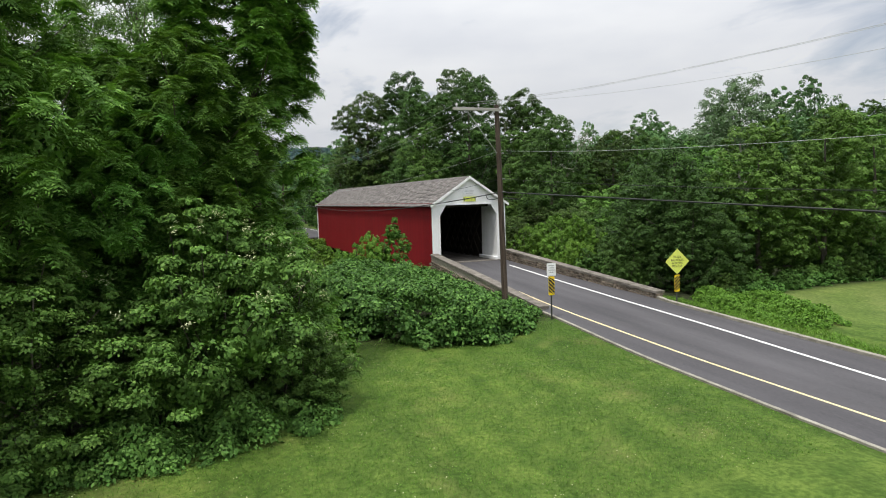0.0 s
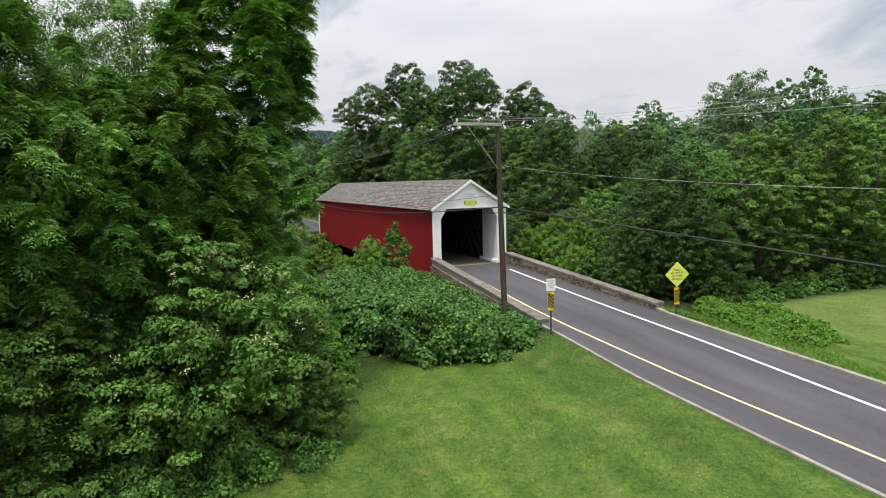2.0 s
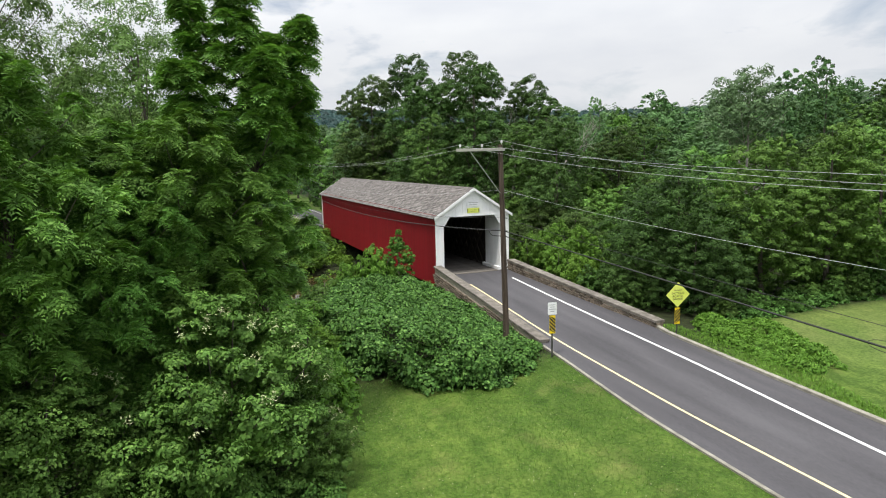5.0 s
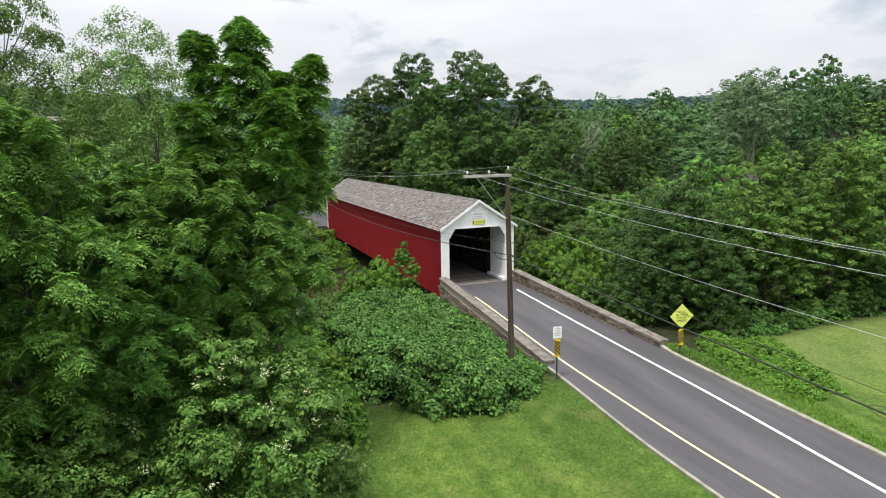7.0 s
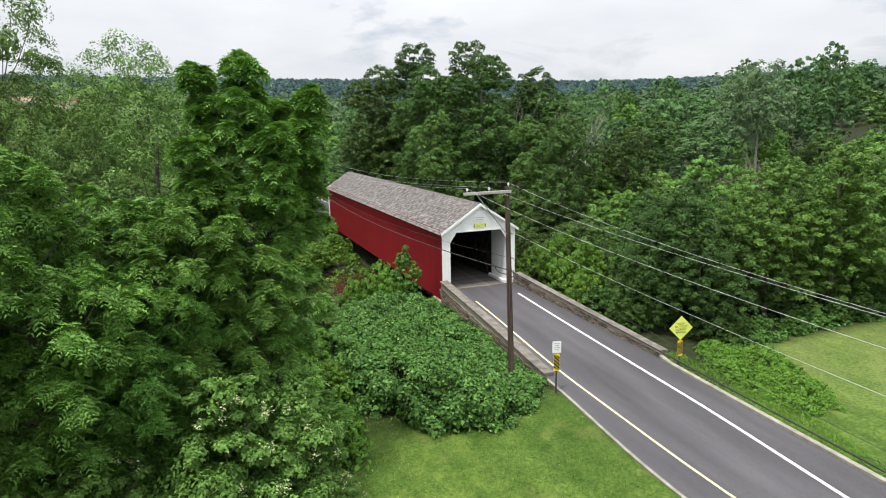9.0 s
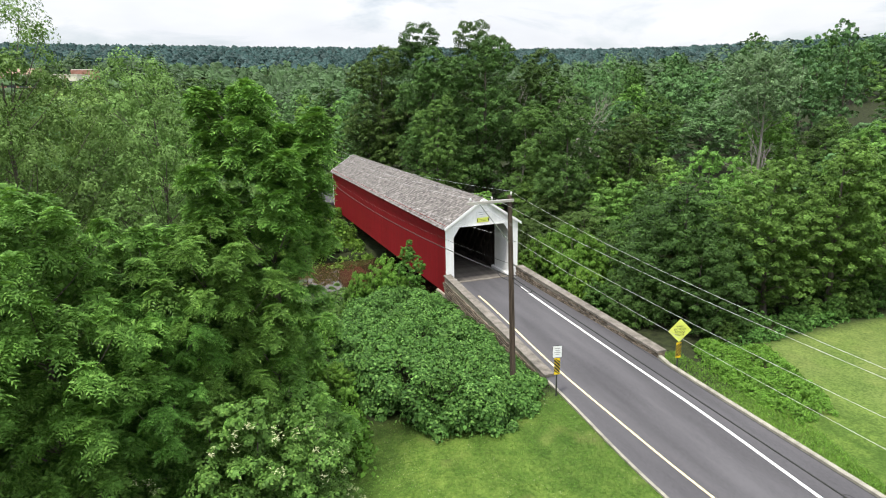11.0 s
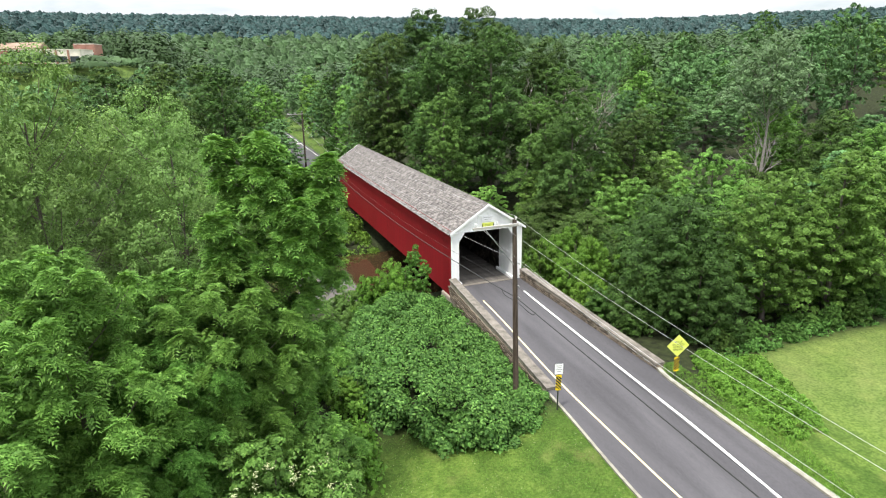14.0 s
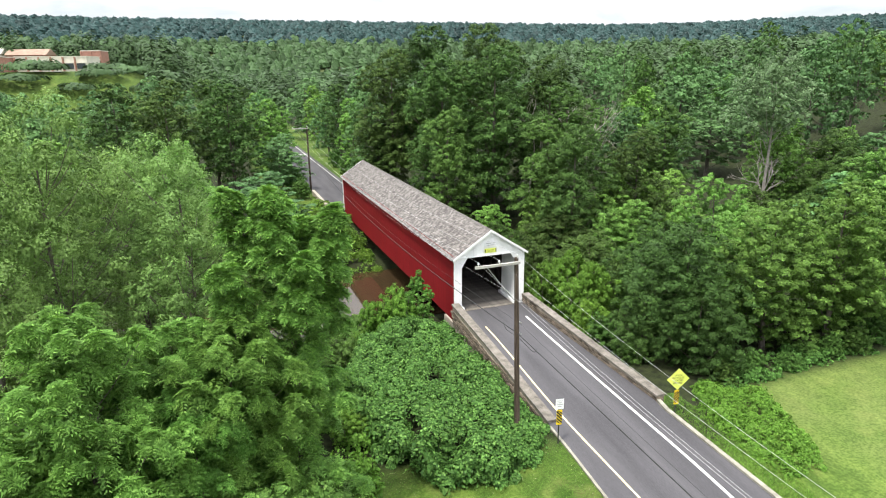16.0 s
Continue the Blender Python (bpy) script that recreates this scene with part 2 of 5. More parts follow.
M["blossom"] = surface("cream blossom", (0.36, 0.4, 0.2), (0.52, 0.54, 0.32), 20, 60, 0.8, 0.0)


def lawn_material():
    m, n, l, p = mat("mown lawn and woodland floor")
    co = n.new("ShaderNodeTexCoord")

    def noise_node(scale, detail=4.0, vec=None):
        t = n.new("ShaderNodeTexNoise")
        t.inputs["Scale"].default_value = scale
        t.inputs["Detail"].default_value = detail
        l.new(vec if vec else co.outputs["Object"], t.inputs["Vector"])
        return t.outputs["Fac"]

    def ramp(fac, a, b, lo=0.35, hi=0.65):
        r = n.new("ShaderNodeValToRGB")
        r.color_ramp.elements[0].position, r.color_ramp.elements[0].color = lo, rgba(a)
        r.color_ramp.elements[1].position, r.color_ramp.elements[1].color = hi, rgba(b)
        l.new(fac, r.inputs["Fac"])
        return r.outputs["Color"]

    def mix(fac, a, b, kind="MIX"):
        x = n.new("ShaderNodeMix")
        x.data_type, x.blend_type = "RGBA", kind
        if isinstance(fac, float):
            x.inputs[0].default_value = fac
        else:
            l.new(fac, x.inputs[0])
        l.new(a, x.inputs[6])
        l.new(b, x.inputs[7])
        return x.outputs[2]

    mp = n.new("ShaderNodeMapping")
    mp.inputs["Rotation"].default_value = (0, 0, radians(-38))
    mp.inputs["Scale"].default_value = (1.0, 0.06, 1.0)
    l.new(co.outputs["Object"], mp.inputs["Vector"])
    big = ramp(noise_node(0.16, 5), (0.055, 0.100, 0.016), (0.091, 0.146, 0.025), 0.32, 0.68)
    streak = ramp(noise_node(0.75, 3, mp.outputs["Vector"]), (0.78, 0.82, 0.76), (1.14, 1.1, 1.1), 0.38, 0.62)
    fine = ramp(noise_node(7.0, 6), (0.7, 0.75, 0.66), (1.3, 1.24, 1.34), 0.36, 0.64)
    mottle = ramp(noise_node(1.3, 5), (0.76, 0.84, 0.74), (1.18, 1.12, 1.14), 0.36, 0.64)
    grain = ramp(noise_node(60.0, 3), (0.62, 0.66, 0.6), (1.35, 1.3, 1.4), 0.34, 0.66)
    c = mix(1.0, big, streak, "MULTIPLY")
    c = mix(1.0, c, fine, "MULTIPLY")
    c = mix(1.0, c, mottle, "MULTIPLY")
    c = mix(1.0, c, grain, "MULTIPLY")
    dry = ramp(noise_node(0.42, 7), (0, 0, 0), (0.4, 0.4, 0.4), 0.58, 0.8)
    straw = n.new("ShaderNodeRGB")
    straw.outputs[0].default_value = (0.25, 0.225, 0.085, 1)
    c = mix(dry, c, straw.outputs[0])
    # leaf litter under trees, by the sheet's vertex mask; its colour holds their shade
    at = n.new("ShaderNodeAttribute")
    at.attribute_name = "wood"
    litter_shade = ramp(noise_node(2.0, 6), (0.014, 0.016, 0.008), (0.034, 0.044, 0.016), 0.35, 0.65)
    c = mix(at.outputs["Fac"], c, litter_shade)
    pa = n.new("ShaderNodeAttribute")
    pa.attribute_name = "meadow"
    hay = ramp(noise_node(0.4, 6), (0.13, 0.185, 0.045), (0.2, 0.24, 0.075), 0.35, 0.65)
    hay = mix(1.0, hay, fine, "MULTIPLY")
    c = mix(pa.outputs["Fac"], c, hay)
    l.new(c, p.inputs["Base Color"])
    p.inputs["Roughness"].default_value = 0.9
    p.inputs["Specular IOR Level"].default_value = 0.15
    b = n.new("ShaderNodeBump")
    b.inputs["Strength"].default_value = 0.5
    b.inputs["Distance"].default_value = 0.05
    l.new(noise_node(35.0, 4), b.inputs["Height"])
    l.new(b.outputs["Normal"], p.inputs["Normal"])
    return m


M["lawn"] = lawn_material()


def water_material():
    m, n, l, p = mat("muddy creek water")
    p.inputs["Base Color"].default_value = (0.04, 0.026, 0.013, 1)
    p.inputs["Roughness"].default_value = 0.04
    p.inputs["Specular IOR Level"].default_value = 0.5
    t = n.new("ShaderNodeTexNoise")
    t.inputs["Scale"].default_value = 3.0
    b = n.new("ShaderNodeBump")
    b.inputs["Strength"].default_value = 0.04
    b.inputs["Distance"].default_value = 0.05
    l.new(t.outputs["Fac"], b.inputs["Height"])
    l.new(b.outputs["Normal"], p.inputs["Normal"])
    return m


M["water"] = water_material()


# ---------------------------------------------------------------- mesh helpers
def mesh_of(name, verts, faces, material, smooth=False):
    me = bpy.data.meshes.new(name)
    me.from_pydata([tuple(v) for v in verts], [], [tuple(f) for f in faces])
    me.materials.append(material)
    if smooth:
        me.polygons.foreach_set("use_smooth", [True] * len(me.polygons))
    me.update()
    return me


def quads_mesh(name, V, material, tone=None):
    """Loose faces: V is (n, corners, 3)."""
    V = np.asarray(V, dtype=np.float32)
    n, c = V.shape[:2]
    me = bpy.data.meshes.new(name)
    me.vertices.add(n * c)
    me.vertices.foreach_set("co", V.reshape(-1))
    me.loops.add(n * c)
    me.loops.foreach_set("vertex_index", np.arange(n * c, dtype=np.int32))
    me.polygons.add(n)
    me.polygons.foreach_set("loop_start", np.arange(0, n * c, c, dtype=np.int32))
    me.polygons.foreach_set("loop_total", np.full(n, c, dtype=np.int32))
    me.materials.append(material)
    at = me.attributes.new("tone", "FLOAT", "FACE")
    at.data.foreach_set("value", np.ones(n, dtype=np.float32) if tone is None else np.asarray(tone, dtype=np.float32))
    me.update(calc_edges=True)
    return me


def part(name, bm, material, parent, label=""):
    """Links a bmesh, or a mesh, as one object under a thing."""
    if isinstance(bm, bmesh.types.BMesh):
        me = bpy.data.meshes.new(name)
        bm.normal_update()
        bm.to_mesh(me)
        bm.free()
        me.materials.append(material)
    else:
        me = bm
    ob = new(name, me)
    if parent:
        ob.parent = parent
        if not parent.parent:
            ob.matrix_parent_inverse = parent.matrix_basis.inverted()
    if label:
        tagged(ob, label)
    return ob


def thing(name, label, category, group="", kind="", at=(0, 0, 0)):
    ob = new(name)
    ob.location = at
    return tagged(ob, label, category, group, kind)


def box(bm, lo, hi, bevel=0.0):
    """A box, bevelled if asked, added to bm."""
    r = bmesh.ops.create_cube(bm, size=1.0)
    vs = r["verts"]
    for v in vs:
        v.co = Vector([lo[i] + (v.co[i] + 0.5) * (hi[i] - lo[i]) for i in range(3)])
    if bevel:
        es = list({e for v in vs for e in v.link_edges})
        bmesh.ops.bevel(bm, geom=es, offset=bevel, segments=1, affect="EDGES")
    return vs


def boxes(*specs, bevel=0.0):
    bm = bmesh.new()
    for lo, hi in specs:
        box(bm, lo, hi, bevel)
    return bm


def prism(poly, axis, a, b):
    """A polygon in the two other axes, drawn out along axis from a to b."""
    bm = bmesh.new()

    def place(p, t):
        q = list(p)
        q.insert(axis, t)
        return q
    f = [bm.verts.new(place(p, a)) for p in poly]
    g = [bm.verts.new(place(p, b)) for p in poly]
    n = len(poly)
    bm.faces.new(f)
    bm.faces.new(list(reversed(g)))
    for i in range(n):
        bm.faces.new((f[i], g[i], g[(i + 1) % n], f[(i + 1) % n]))
    bmesh.ops.recalc_face_normals(bm, faces=bm.faces)
    return bm


def tube(bm, pts, radii, sides=8, cap=True):
    """A tapered tube through points."""
    pts = [Vector(p) for p in pts]
    rings = []
    for i, p in enumerate(pts):
        d = (pts[min(i + 1, len(pts) - 1)] - pts[max(i - 1, 0)]).normalized()
        u = d.cross(Vector((0.31, 0.95, 0.07))).normalized()
        v = d.cross(u)
        rings.append([bm.verts.new(p + (u * math.cos(2 * math.pi * k / sides) + v * math.sin(2 * math.pi * k / sides)) * radii[i]) for k in range(sides)])
    for a, b in zip(rings, rings[1:]):
        for k in range(sides):
            bm.faces.new((a[k], a[(k + 1) % sides], b[(k + 1) % sides], b[k]))
    if cap:
        bm.faces.new(list(reversed(rings[0])))
        bm.faces.new(rings[-1])


def wire(name, a, b, sag, radius, material, label, n=24):
    bm = bmesh.new()
    a, b = Vector(a), Vector(b)
    pts = [a.lerp(b, i / n) - Vector((0, 0, sag * 4 * (i / n) * (1 - i / n))) for i in range(n + 1)]
    tube(bm, pts, [radius] * (n + 1), 5)
    ob = part(name, bm, material, None)
    return tagged(ob, label, "wire", "overhead wires along the road")


def smooth(a, b, x):
    t = min(1.0, max(0.0, (x - a) / (b - a)))
    return t * t * (3 - 2 * t)


# ---------------------------------------------------------------- the lie of the land
def road_z(y):
    if y > 44:
        return 2.49
    y = max(y, -30)
    return 1.4746 + 0.05592 * (y - 28) + 0.00046 * (y - 28) ** 2


def road_left(y):
    """The road's near edge, by its distance along the road."""
    return 16.5 + 0.5 * smooth(18, 28, y)


def road_right(y):
    return 24.3


def land(x, y):
    """Height of the ground sheet."""
    r = math.hypot(x, y)
    z = 0.9 + 0.12 * noise.noise(Vector((x * 0.12, y * 0.12, 0)))
    if y < 12:
        z -= smooth(12, -25, y) * 0.9
    # creek valley across the line of the bridge
    bend = 57.0 + 3.0 * math.sin(x * 0.05 + 0.6)
    d = abs(y - bend)
    z = z + (smooth(70, 95, y)) * 1.4
    z += -1.5 * (1 - smooth(13, 27, d)) - 1.6 * (1 - smooth(6.0, 9.0, d)) if r < 260 else 0
    # road on a low bank
    bank = (1 - smooth(0.0, 3.5, max(road_left(y) - x, x - 24.6, 0))) * (1 - smooth(27.5, 30.5, y))
    z = z * (1 - bank) + (road_z(y) - 0.05) * bank
    bank2 = (1 - smooth(0.0, 5, max(14.5 - x, x - 22.5, 0))) * smooth(88.5, 90.5, y)
    z = z * (1 - bank2) + 2.4 * bank2
    # rising ground on the far right, and the ridges all round
    far = 1 - smooth(420, 800, r)
    z += far * 13 * smooth(60, 160, x * 0.92 - y * 0.1) * smooth(30, 90, y + 40)
    z += far * 20 * smooth(205, 252, r) * smooth(20, -30, x)
    ridge = 1 + 0.04 * noise.noise(Vector((x * 0.0022, y * 0.0022, 3)))
    z += 95 * smooth(560, 1250, r) * ridge * (1 - 0.15 * smooth(0.0, 0.75, math.atan2(x, max(y, 1.0))))
    return z


def make_ground():
    ticks = sorted(set(
        [round(v, 2) for v in np.arange(-60, 120, 1.5)] + list(range(-240, -60, 12)) + list(range(120, 360, 12)) +
        [-4000, -2500, -1700, -1350, -1150, -950, -800, -650, -520, -420, -330, 380, 450, 540, 650, 800, 950, 1150, 1350, 1700, 2500, 4000]))
    n = len(ticks)
    vs = [(x, y, land(x, y)) for y in ticks for x in ticks]
    fs = [(j * n + i, j * n + i + 1, (j + 1) * n + i + 1, (j + 1) * n + i) for j in range(n - 1) for i in range(n - 1)]
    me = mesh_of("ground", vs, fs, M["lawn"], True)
    # where the ground takes the litter colour with tree shade in it
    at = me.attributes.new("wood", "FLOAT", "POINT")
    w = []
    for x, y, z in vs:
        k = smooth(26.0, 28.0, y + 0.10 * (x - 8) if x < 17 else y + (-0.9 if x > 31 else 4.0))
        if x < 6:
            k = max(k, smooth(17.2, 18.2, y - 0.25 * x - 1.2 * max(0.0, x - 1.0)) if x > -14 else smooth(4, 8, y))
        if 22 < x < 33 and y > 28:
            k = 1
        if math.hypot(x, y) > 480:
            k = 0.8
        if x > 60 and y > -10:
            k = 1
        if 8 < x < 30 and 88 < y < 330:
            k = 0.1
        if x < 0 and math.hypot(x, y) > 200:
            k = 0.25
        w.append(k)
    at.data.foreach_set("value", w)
    at2 = me.attributes.new("meadow", "FLOAT", "POINT")
    at2.data.foreach_set("value", [0.2 if math.hypot(x, y) > 480 else 0.42 * smooth(27, 33, x) * (1 - smooth(27, 28, y)) for x, y, z in vs])
    return tagged(new("ground", me), "green mown lawn running down to a wooded creek", "ground", kind="structure")


make_ground()

water = part("water", boxes(((-70, 47, -1.6), (100, 67, -0.95))), M["water"], None)
tagged(water, "still brown muddy creek reflecting the sky", "creek", kind="structure")


def road_strip(name, x0, x1, ya, yb, z0, z1, material, step=1.0):
    """A strip with depth that follows the road; x0, x1 are functions of y."""
    ys = np.linspace(ya, yb, max(2, int(abs(yb - ya) / step) + 1))
    vs, fs = [], []
    for y in ys:
        a, b, z = x0(y), x1(y), road_z(y)
        vs += [(a, y, z + z0), (b, y, z + z0), (b, y, z + z1), (a, y, z + z1)]
    for i in range(len(ys) - 1):
        o, q = 4 * i, 4 * i + 4
        for k in range(4):
            fs.append((o + k, q + k, q + (k + 1) % 4, o + (k + 1) % 4))
    e = 4 * (len(ys) - 1)
    fs += [(0, 1, 2, 3), (e + 3, e + 2, e + 1, e)]
    return mesh_of(name, vs, fs, material)


def near_left(y):
    return road_left(y) if y < 28.5 else 17.55


def near_right(y):
    return road_right(y) if y < 27.6 else 24.5 - (y - 27.6) * 0.065


road = tagged(new("road", road_strip("road", near_left, near_right, -60, 44.0, -0.5, 0.0, M["asphalt"])), "worn grey asphalt road leading onto the covered bridge", "road", kind="structure")
road2 = tagged(new("road", road_strip("road", lambda y: 15.2, lambda y: 21.9, 87.2, 300, -0.4, 0.0, M["asphalt"], 8)), "grey asphalt road beyond the covered bridge", "road", kind="structure")


def marking(name, xs, ya, yb, material, w, label):
    ob = new(name, road_strip(name, lambda y: xs(y) - w / 2, lambda y: xs(y) + w / 2, ya, yb, 0.002, 0.007, material))
    return tagged(ob, label, "road marking", kind="structure")


marking("edge_line", lambda y: 18.1 + 0.6 * smooth(26, 41, y) + 0.3 * smooth(20, 10, y), -60, 40.6, M["line_yellow"], 0.12, "pale yellowish painted edge line on the asphalt")
marking("edge_line", lambda y: 22.5 - 0.5 * smooth(24, 10, y), -60, 41.2, M["line_white"], 0.17, "solid white painted edge line on the asphalt")
marking("edge_line", lambda y: 21.2, 88, 290, M["line_white"], 0.1, "white painted edge line on the far road")
marking("stop_line", lambda y: 18.6, 150, 150.8, M["line_white"], 5.6, "white stop line across the far road")

kerb_r = tagged(new("kerb", road_strip("kerb", lambda y: near_right(y) - 0.02, lambda y: near_right(y) + 0.24, -60, 27.7, -0.3, 0.12, M["kerb"])), "low weathered concrete kerb along the road", "kerb", kind="structure")
kerb_l = tagged(new("kerb", road_strip("kerb", lambda y: near_left(y) - 0.14, lambda y: near_left(y) + 0.01, -60, 27.6, -0.3, 0.03, M["kerb"])), "flush weathered concrete edging between lawn and asphalt", "kerb", kind="structure")


# ---------------------------------------------------------------- covered bridge
BX0, BX1, BXC = 17.45, 23.5, 20.5       # outer faces and ridge line
BY0, BY1 = 43.75, 87.3                  # near and far portal
ZF, ZE, ZR, ZB = 2.49, 6.93, 9.03, 1.55  # deck, eave, ridge, foot of the siding


def gable_z(x, drop=0.0):
    return ZR - abs(x - BXC) * (ZR - ZE) / 3.25 - drop


def covered_bridge():
    br = thing("covered_bridge", "long barn-red covered bridge with white portal and weathered shingle roof", "covered bridge", at=(BXC, BY0, ZB))

    # deck and bearers
    part("deck_frame", boxes(((BX0 + 0.05, BY0 + 0.15, ZF - 0.75), (BX1 - 0.05, BY1 - 0.15, ZF - 0.08))), M["dark_wood"], br)
    plank = mesh_of("deck_plank", *box_data(4.72, 0.28, 0.07), M["deck"])
    for i in range(40):
        ob = part("deck_plank", plank, None, br)
        ob.location = (20.4, BY0 + 0.45 + i * 0.292, ZF - 0.045)
    part("deck_planking", boxes(((18.05, BY0 + 12.0, ZF - 0.08), (22.75, BY1, ZF - 0.01))), M["deck"], br)
    part("threshold", boxes(((17.75, BY0 - 0.14, ZF - 0.2), (23.0, BY0 + 0.22, ZF + 0.012)), bevel=0.01), M["concrete"], br, "pale concrete threshold at the portal")

    # red siding: boards on the creek side one by one
    board = mesh_of("siding_board", *box_data(0.035, 0.237, ZE - 0.75 - ZB), M["red"])
    top = mesh_of("siding_board", *box_data(0.04, 0.237, 0.78), M["red"])
    n = int((BY1 - BY0 - 0.2) / 0.245)
    rnd = random.Random(5)
    for i in range(n):
        y = BY0 + 0.25 + i * 0.245
        ob = part("siding_board", board, None, br)
        ob.location = (BX0 + rnd.uniform(0, 0.008), y, (ZB + ZE - 0.75) / 2 - rnd.uniform(0, 0.015))
    bm = bmesh.new()
    for i in range(n // 4 + 1):
        y = BY0 + 0.13 + i * 0.98
        box(bm, (BX0 - 0.045, y, ZE - 0.80), (BX0 + 0.02, min(y + 0.972, BY1 - 0.12), ZE + 0.15))
    part("upper_siding", bm, M["red"], br)
    bm = bmesh.new()
    for i in range(n):
        y = BY0 + 0.13 + i * 0.245
        box(bm, (BX1 - 0.03, y, ZB), (BX1, y + 0.237, ZE + 0.1))
    part("siding", bm, M["red"], br)
    # sheets added behind the siding only to stop light leaking through its gaps
    part("backing", boxes(((BX0 + 0.03, BY0 + 0.15, ZB + 0.02), (BX0 + 0.06, BY1 - 0.15, ZE)), ((BX1 - 0.07, BY0 + 0.15, ZB + 0.02), (BX1 - 0.04, BY1 - 0.15, ZE))), M["dark_wood"], br)
    part("sill_beam", boxes(((BX0 + 0.03, BY0 + 0.2, ZB + 0.1), (BX0 + 0.25, BY1 - 0.2, ZB + 0.45)), ((BX1 - 0.25, BY0 + 0.2, ZB + 0.1), (BX1 - 0.04, BY1 - 0.2, ZB + 0.45))), M["dark_wood"], br)

    # lattice trusses inside
    for x in (17.86, 22.95):
        bm = bmesh.new()
        for s in (-1, 1):
            for k in range(34):
                yc = BY0 + 4.2 + k * 1.15
                a = Vector((x + 0.05 * s, yc - 2.0, ZF - 0.3))
                b = Vector((x + 0.05 * s, yc + 2.0, ZE - 0.1))
                if s < 0:
                    a.y, b.y = b.y, a.y
                d = (b - a).normalized()
                w = Vector((0, -d.z, d.y)) * 0.14
                t = Vector((0.035, 0, 0))
                vs = [bm.verts.new(p + sw * w + st * t) for p in (a, b) for sw in (-1, 1) for st in (-1, 1)]
                for f in ((0, 1, 3, 2), (4, 6, 7, 5), (0, 4, 5, 1), (2, 3, 7, 6), (0, 2, 6, 4), (1, 5, 7, 3)):
                    bm.faces.new([vs[i] for i in f])
        part("lattice_truss", bm, M["dark_wood"], br)
    bm = bmesh.new()
    for k in range(18):
        y = BY0 + 1.5 + k * 2.4
        box(bm, (BX0 + 0.1, y, ZE - 0.25), (BX1 - 0.1, y + 0.2, ZE - 0.02))
    part("tie_beam", bm, M["dark_wood"], br)

    # roof
    poly = [(17.2, gable_z(17.2)), (BXC, ZR), (23.8, gable_z(23.8)), (23.8, gable_z(23.8) - 0.11), (BXC, ZR - 0.13), (17.2, gable_z(17.2) - 0.11)]
    part("roof_deck", prism(poly, 1, BY0 - 0.12, BY1 + 0.12), M["dark_wood"], br)
    rnd = random.Random(11)
    for side in (-1, 1):
        V, F = [], []
        slope = Vector((side * 3.25, 0, -(ZR - ZE))).normalized()
        up = Vector((side * (ZR - ZE), 0, 3.25)).normalized()
        top_pt = Vector((BXC, 0, ZR))
        rows_n = 19
        for r in range(rows_n):
            s0 = 0.02 + r * 0.212
            y = BY0 - 0.17 - rnd.uniform(0, 0.2)
            while y < BY1 + 0.12:
                w = rnd.uniform(0.14, 0.36)
                y0, y1 = max(y, BY0 - 0.17), min(y + w - 0.012, BY1 + 0.17)
                s1 = s0 + 0.225 + rnd.uniform(-0.012, 0.018)
                th, lift = 0.026 + rnd.uniform(0, 0.012), rnd.uniform(0.0, 0.008)
                if y1 - y0 > 0.03:
                    o = len(V)
                    for yy in (y0, y1):
                        for s, h in ((s0, 0.004), (s1, 0.004), (s1, th + lift), (s0, 0.010)):
                            p = top_pt + slope * s + up * h
                            V.append((p.x, yy, p.z))
                    F += [(o + 3, o + 2, o + 6, o + 7), (o + 2, o + 1, o + 5, o + 6), (o, o + 1, o + 2, o + 3), (o + 4, o + 7, o + 6, o + 5)]
                y += w
        tagged(part("shingles", mesh_of("shingles", V, F, M["shingle"]), None, br), kind="stuff")
    part("ridge_cap", prism([(BXC - 0.17, ZR - 0.075), (BXC, ZR + 0.055), (BXC + 0.17, ZR - 0.075), (BXC, ZR + 0.02)], 1, BY0 - 0.16, BY1 + 0.16), M["shingle"], br)

    # white portals, near and far
    for yf, s in ((BY0, 1), (BY1, -1)):
        ya, yb = (yf, yf + 0.14) if s > 0 else (yf - 0.14, yf)
        yo = yf - 0.035 * s
        for x0, x1 in ((BX0 - 0.08, 18.02), (22.82, BX1 + 0.08)):
            part("portal_post", boxes(((x0, ya, ZF - 0.35), (x1, yb, ZE + 0.02)), bevel=0.012), M["white"], br)
        for xo, d in ((18.02, 1), (22.82, -1)):
            part("corner_brace", prism([(xo, ZE + 0.02), (xo, ZE - 0.82), (xo + d * 0.55, ZE + 0.02)], 1, ya + 0.004, yb - 0.004), M["white"], br)
        # gable boards
        nb = 22
        w = (BX1 + 0.14 - (BX0 - 0.14)) / nb
        for i in range(nb):
            xa = BX0 - 0.14 + i * w
            xb = xa + w - 0.006
            pts = [(xa, ZE + 0.0), (xb, ZE + 0.0), (xb, gable_z(xb, 0.12))]
            if xa < BXC < xb:
                pts.append((BXC, gable_z(BXC, 0.12)))
            pts.append((xa, gable_z(xa, 0.12)))
            part("gable_board", prism(pts, 1, ya + 0.01 + 0.004 * (i % 2), yb), M["white"], br)
        part("lintel_trim", boxes(((BX0 - 0.1, min(yo, yf), ZE - 0.04), (BX1 + 0.1, max(yo, yf), ZE + 0.06)), bevel=0.006), M["white"], br)
        for d in (-1, 1):
            xe = BXC + d * 3.3
            poly = [(BXC, ZR + 0.03), (xe, gable_z(xe) + 0.03), (xe, gable_z(xe) - 0.17), (BXC, ZR - 0.17)]
            y2 = yf - 0.21 * s
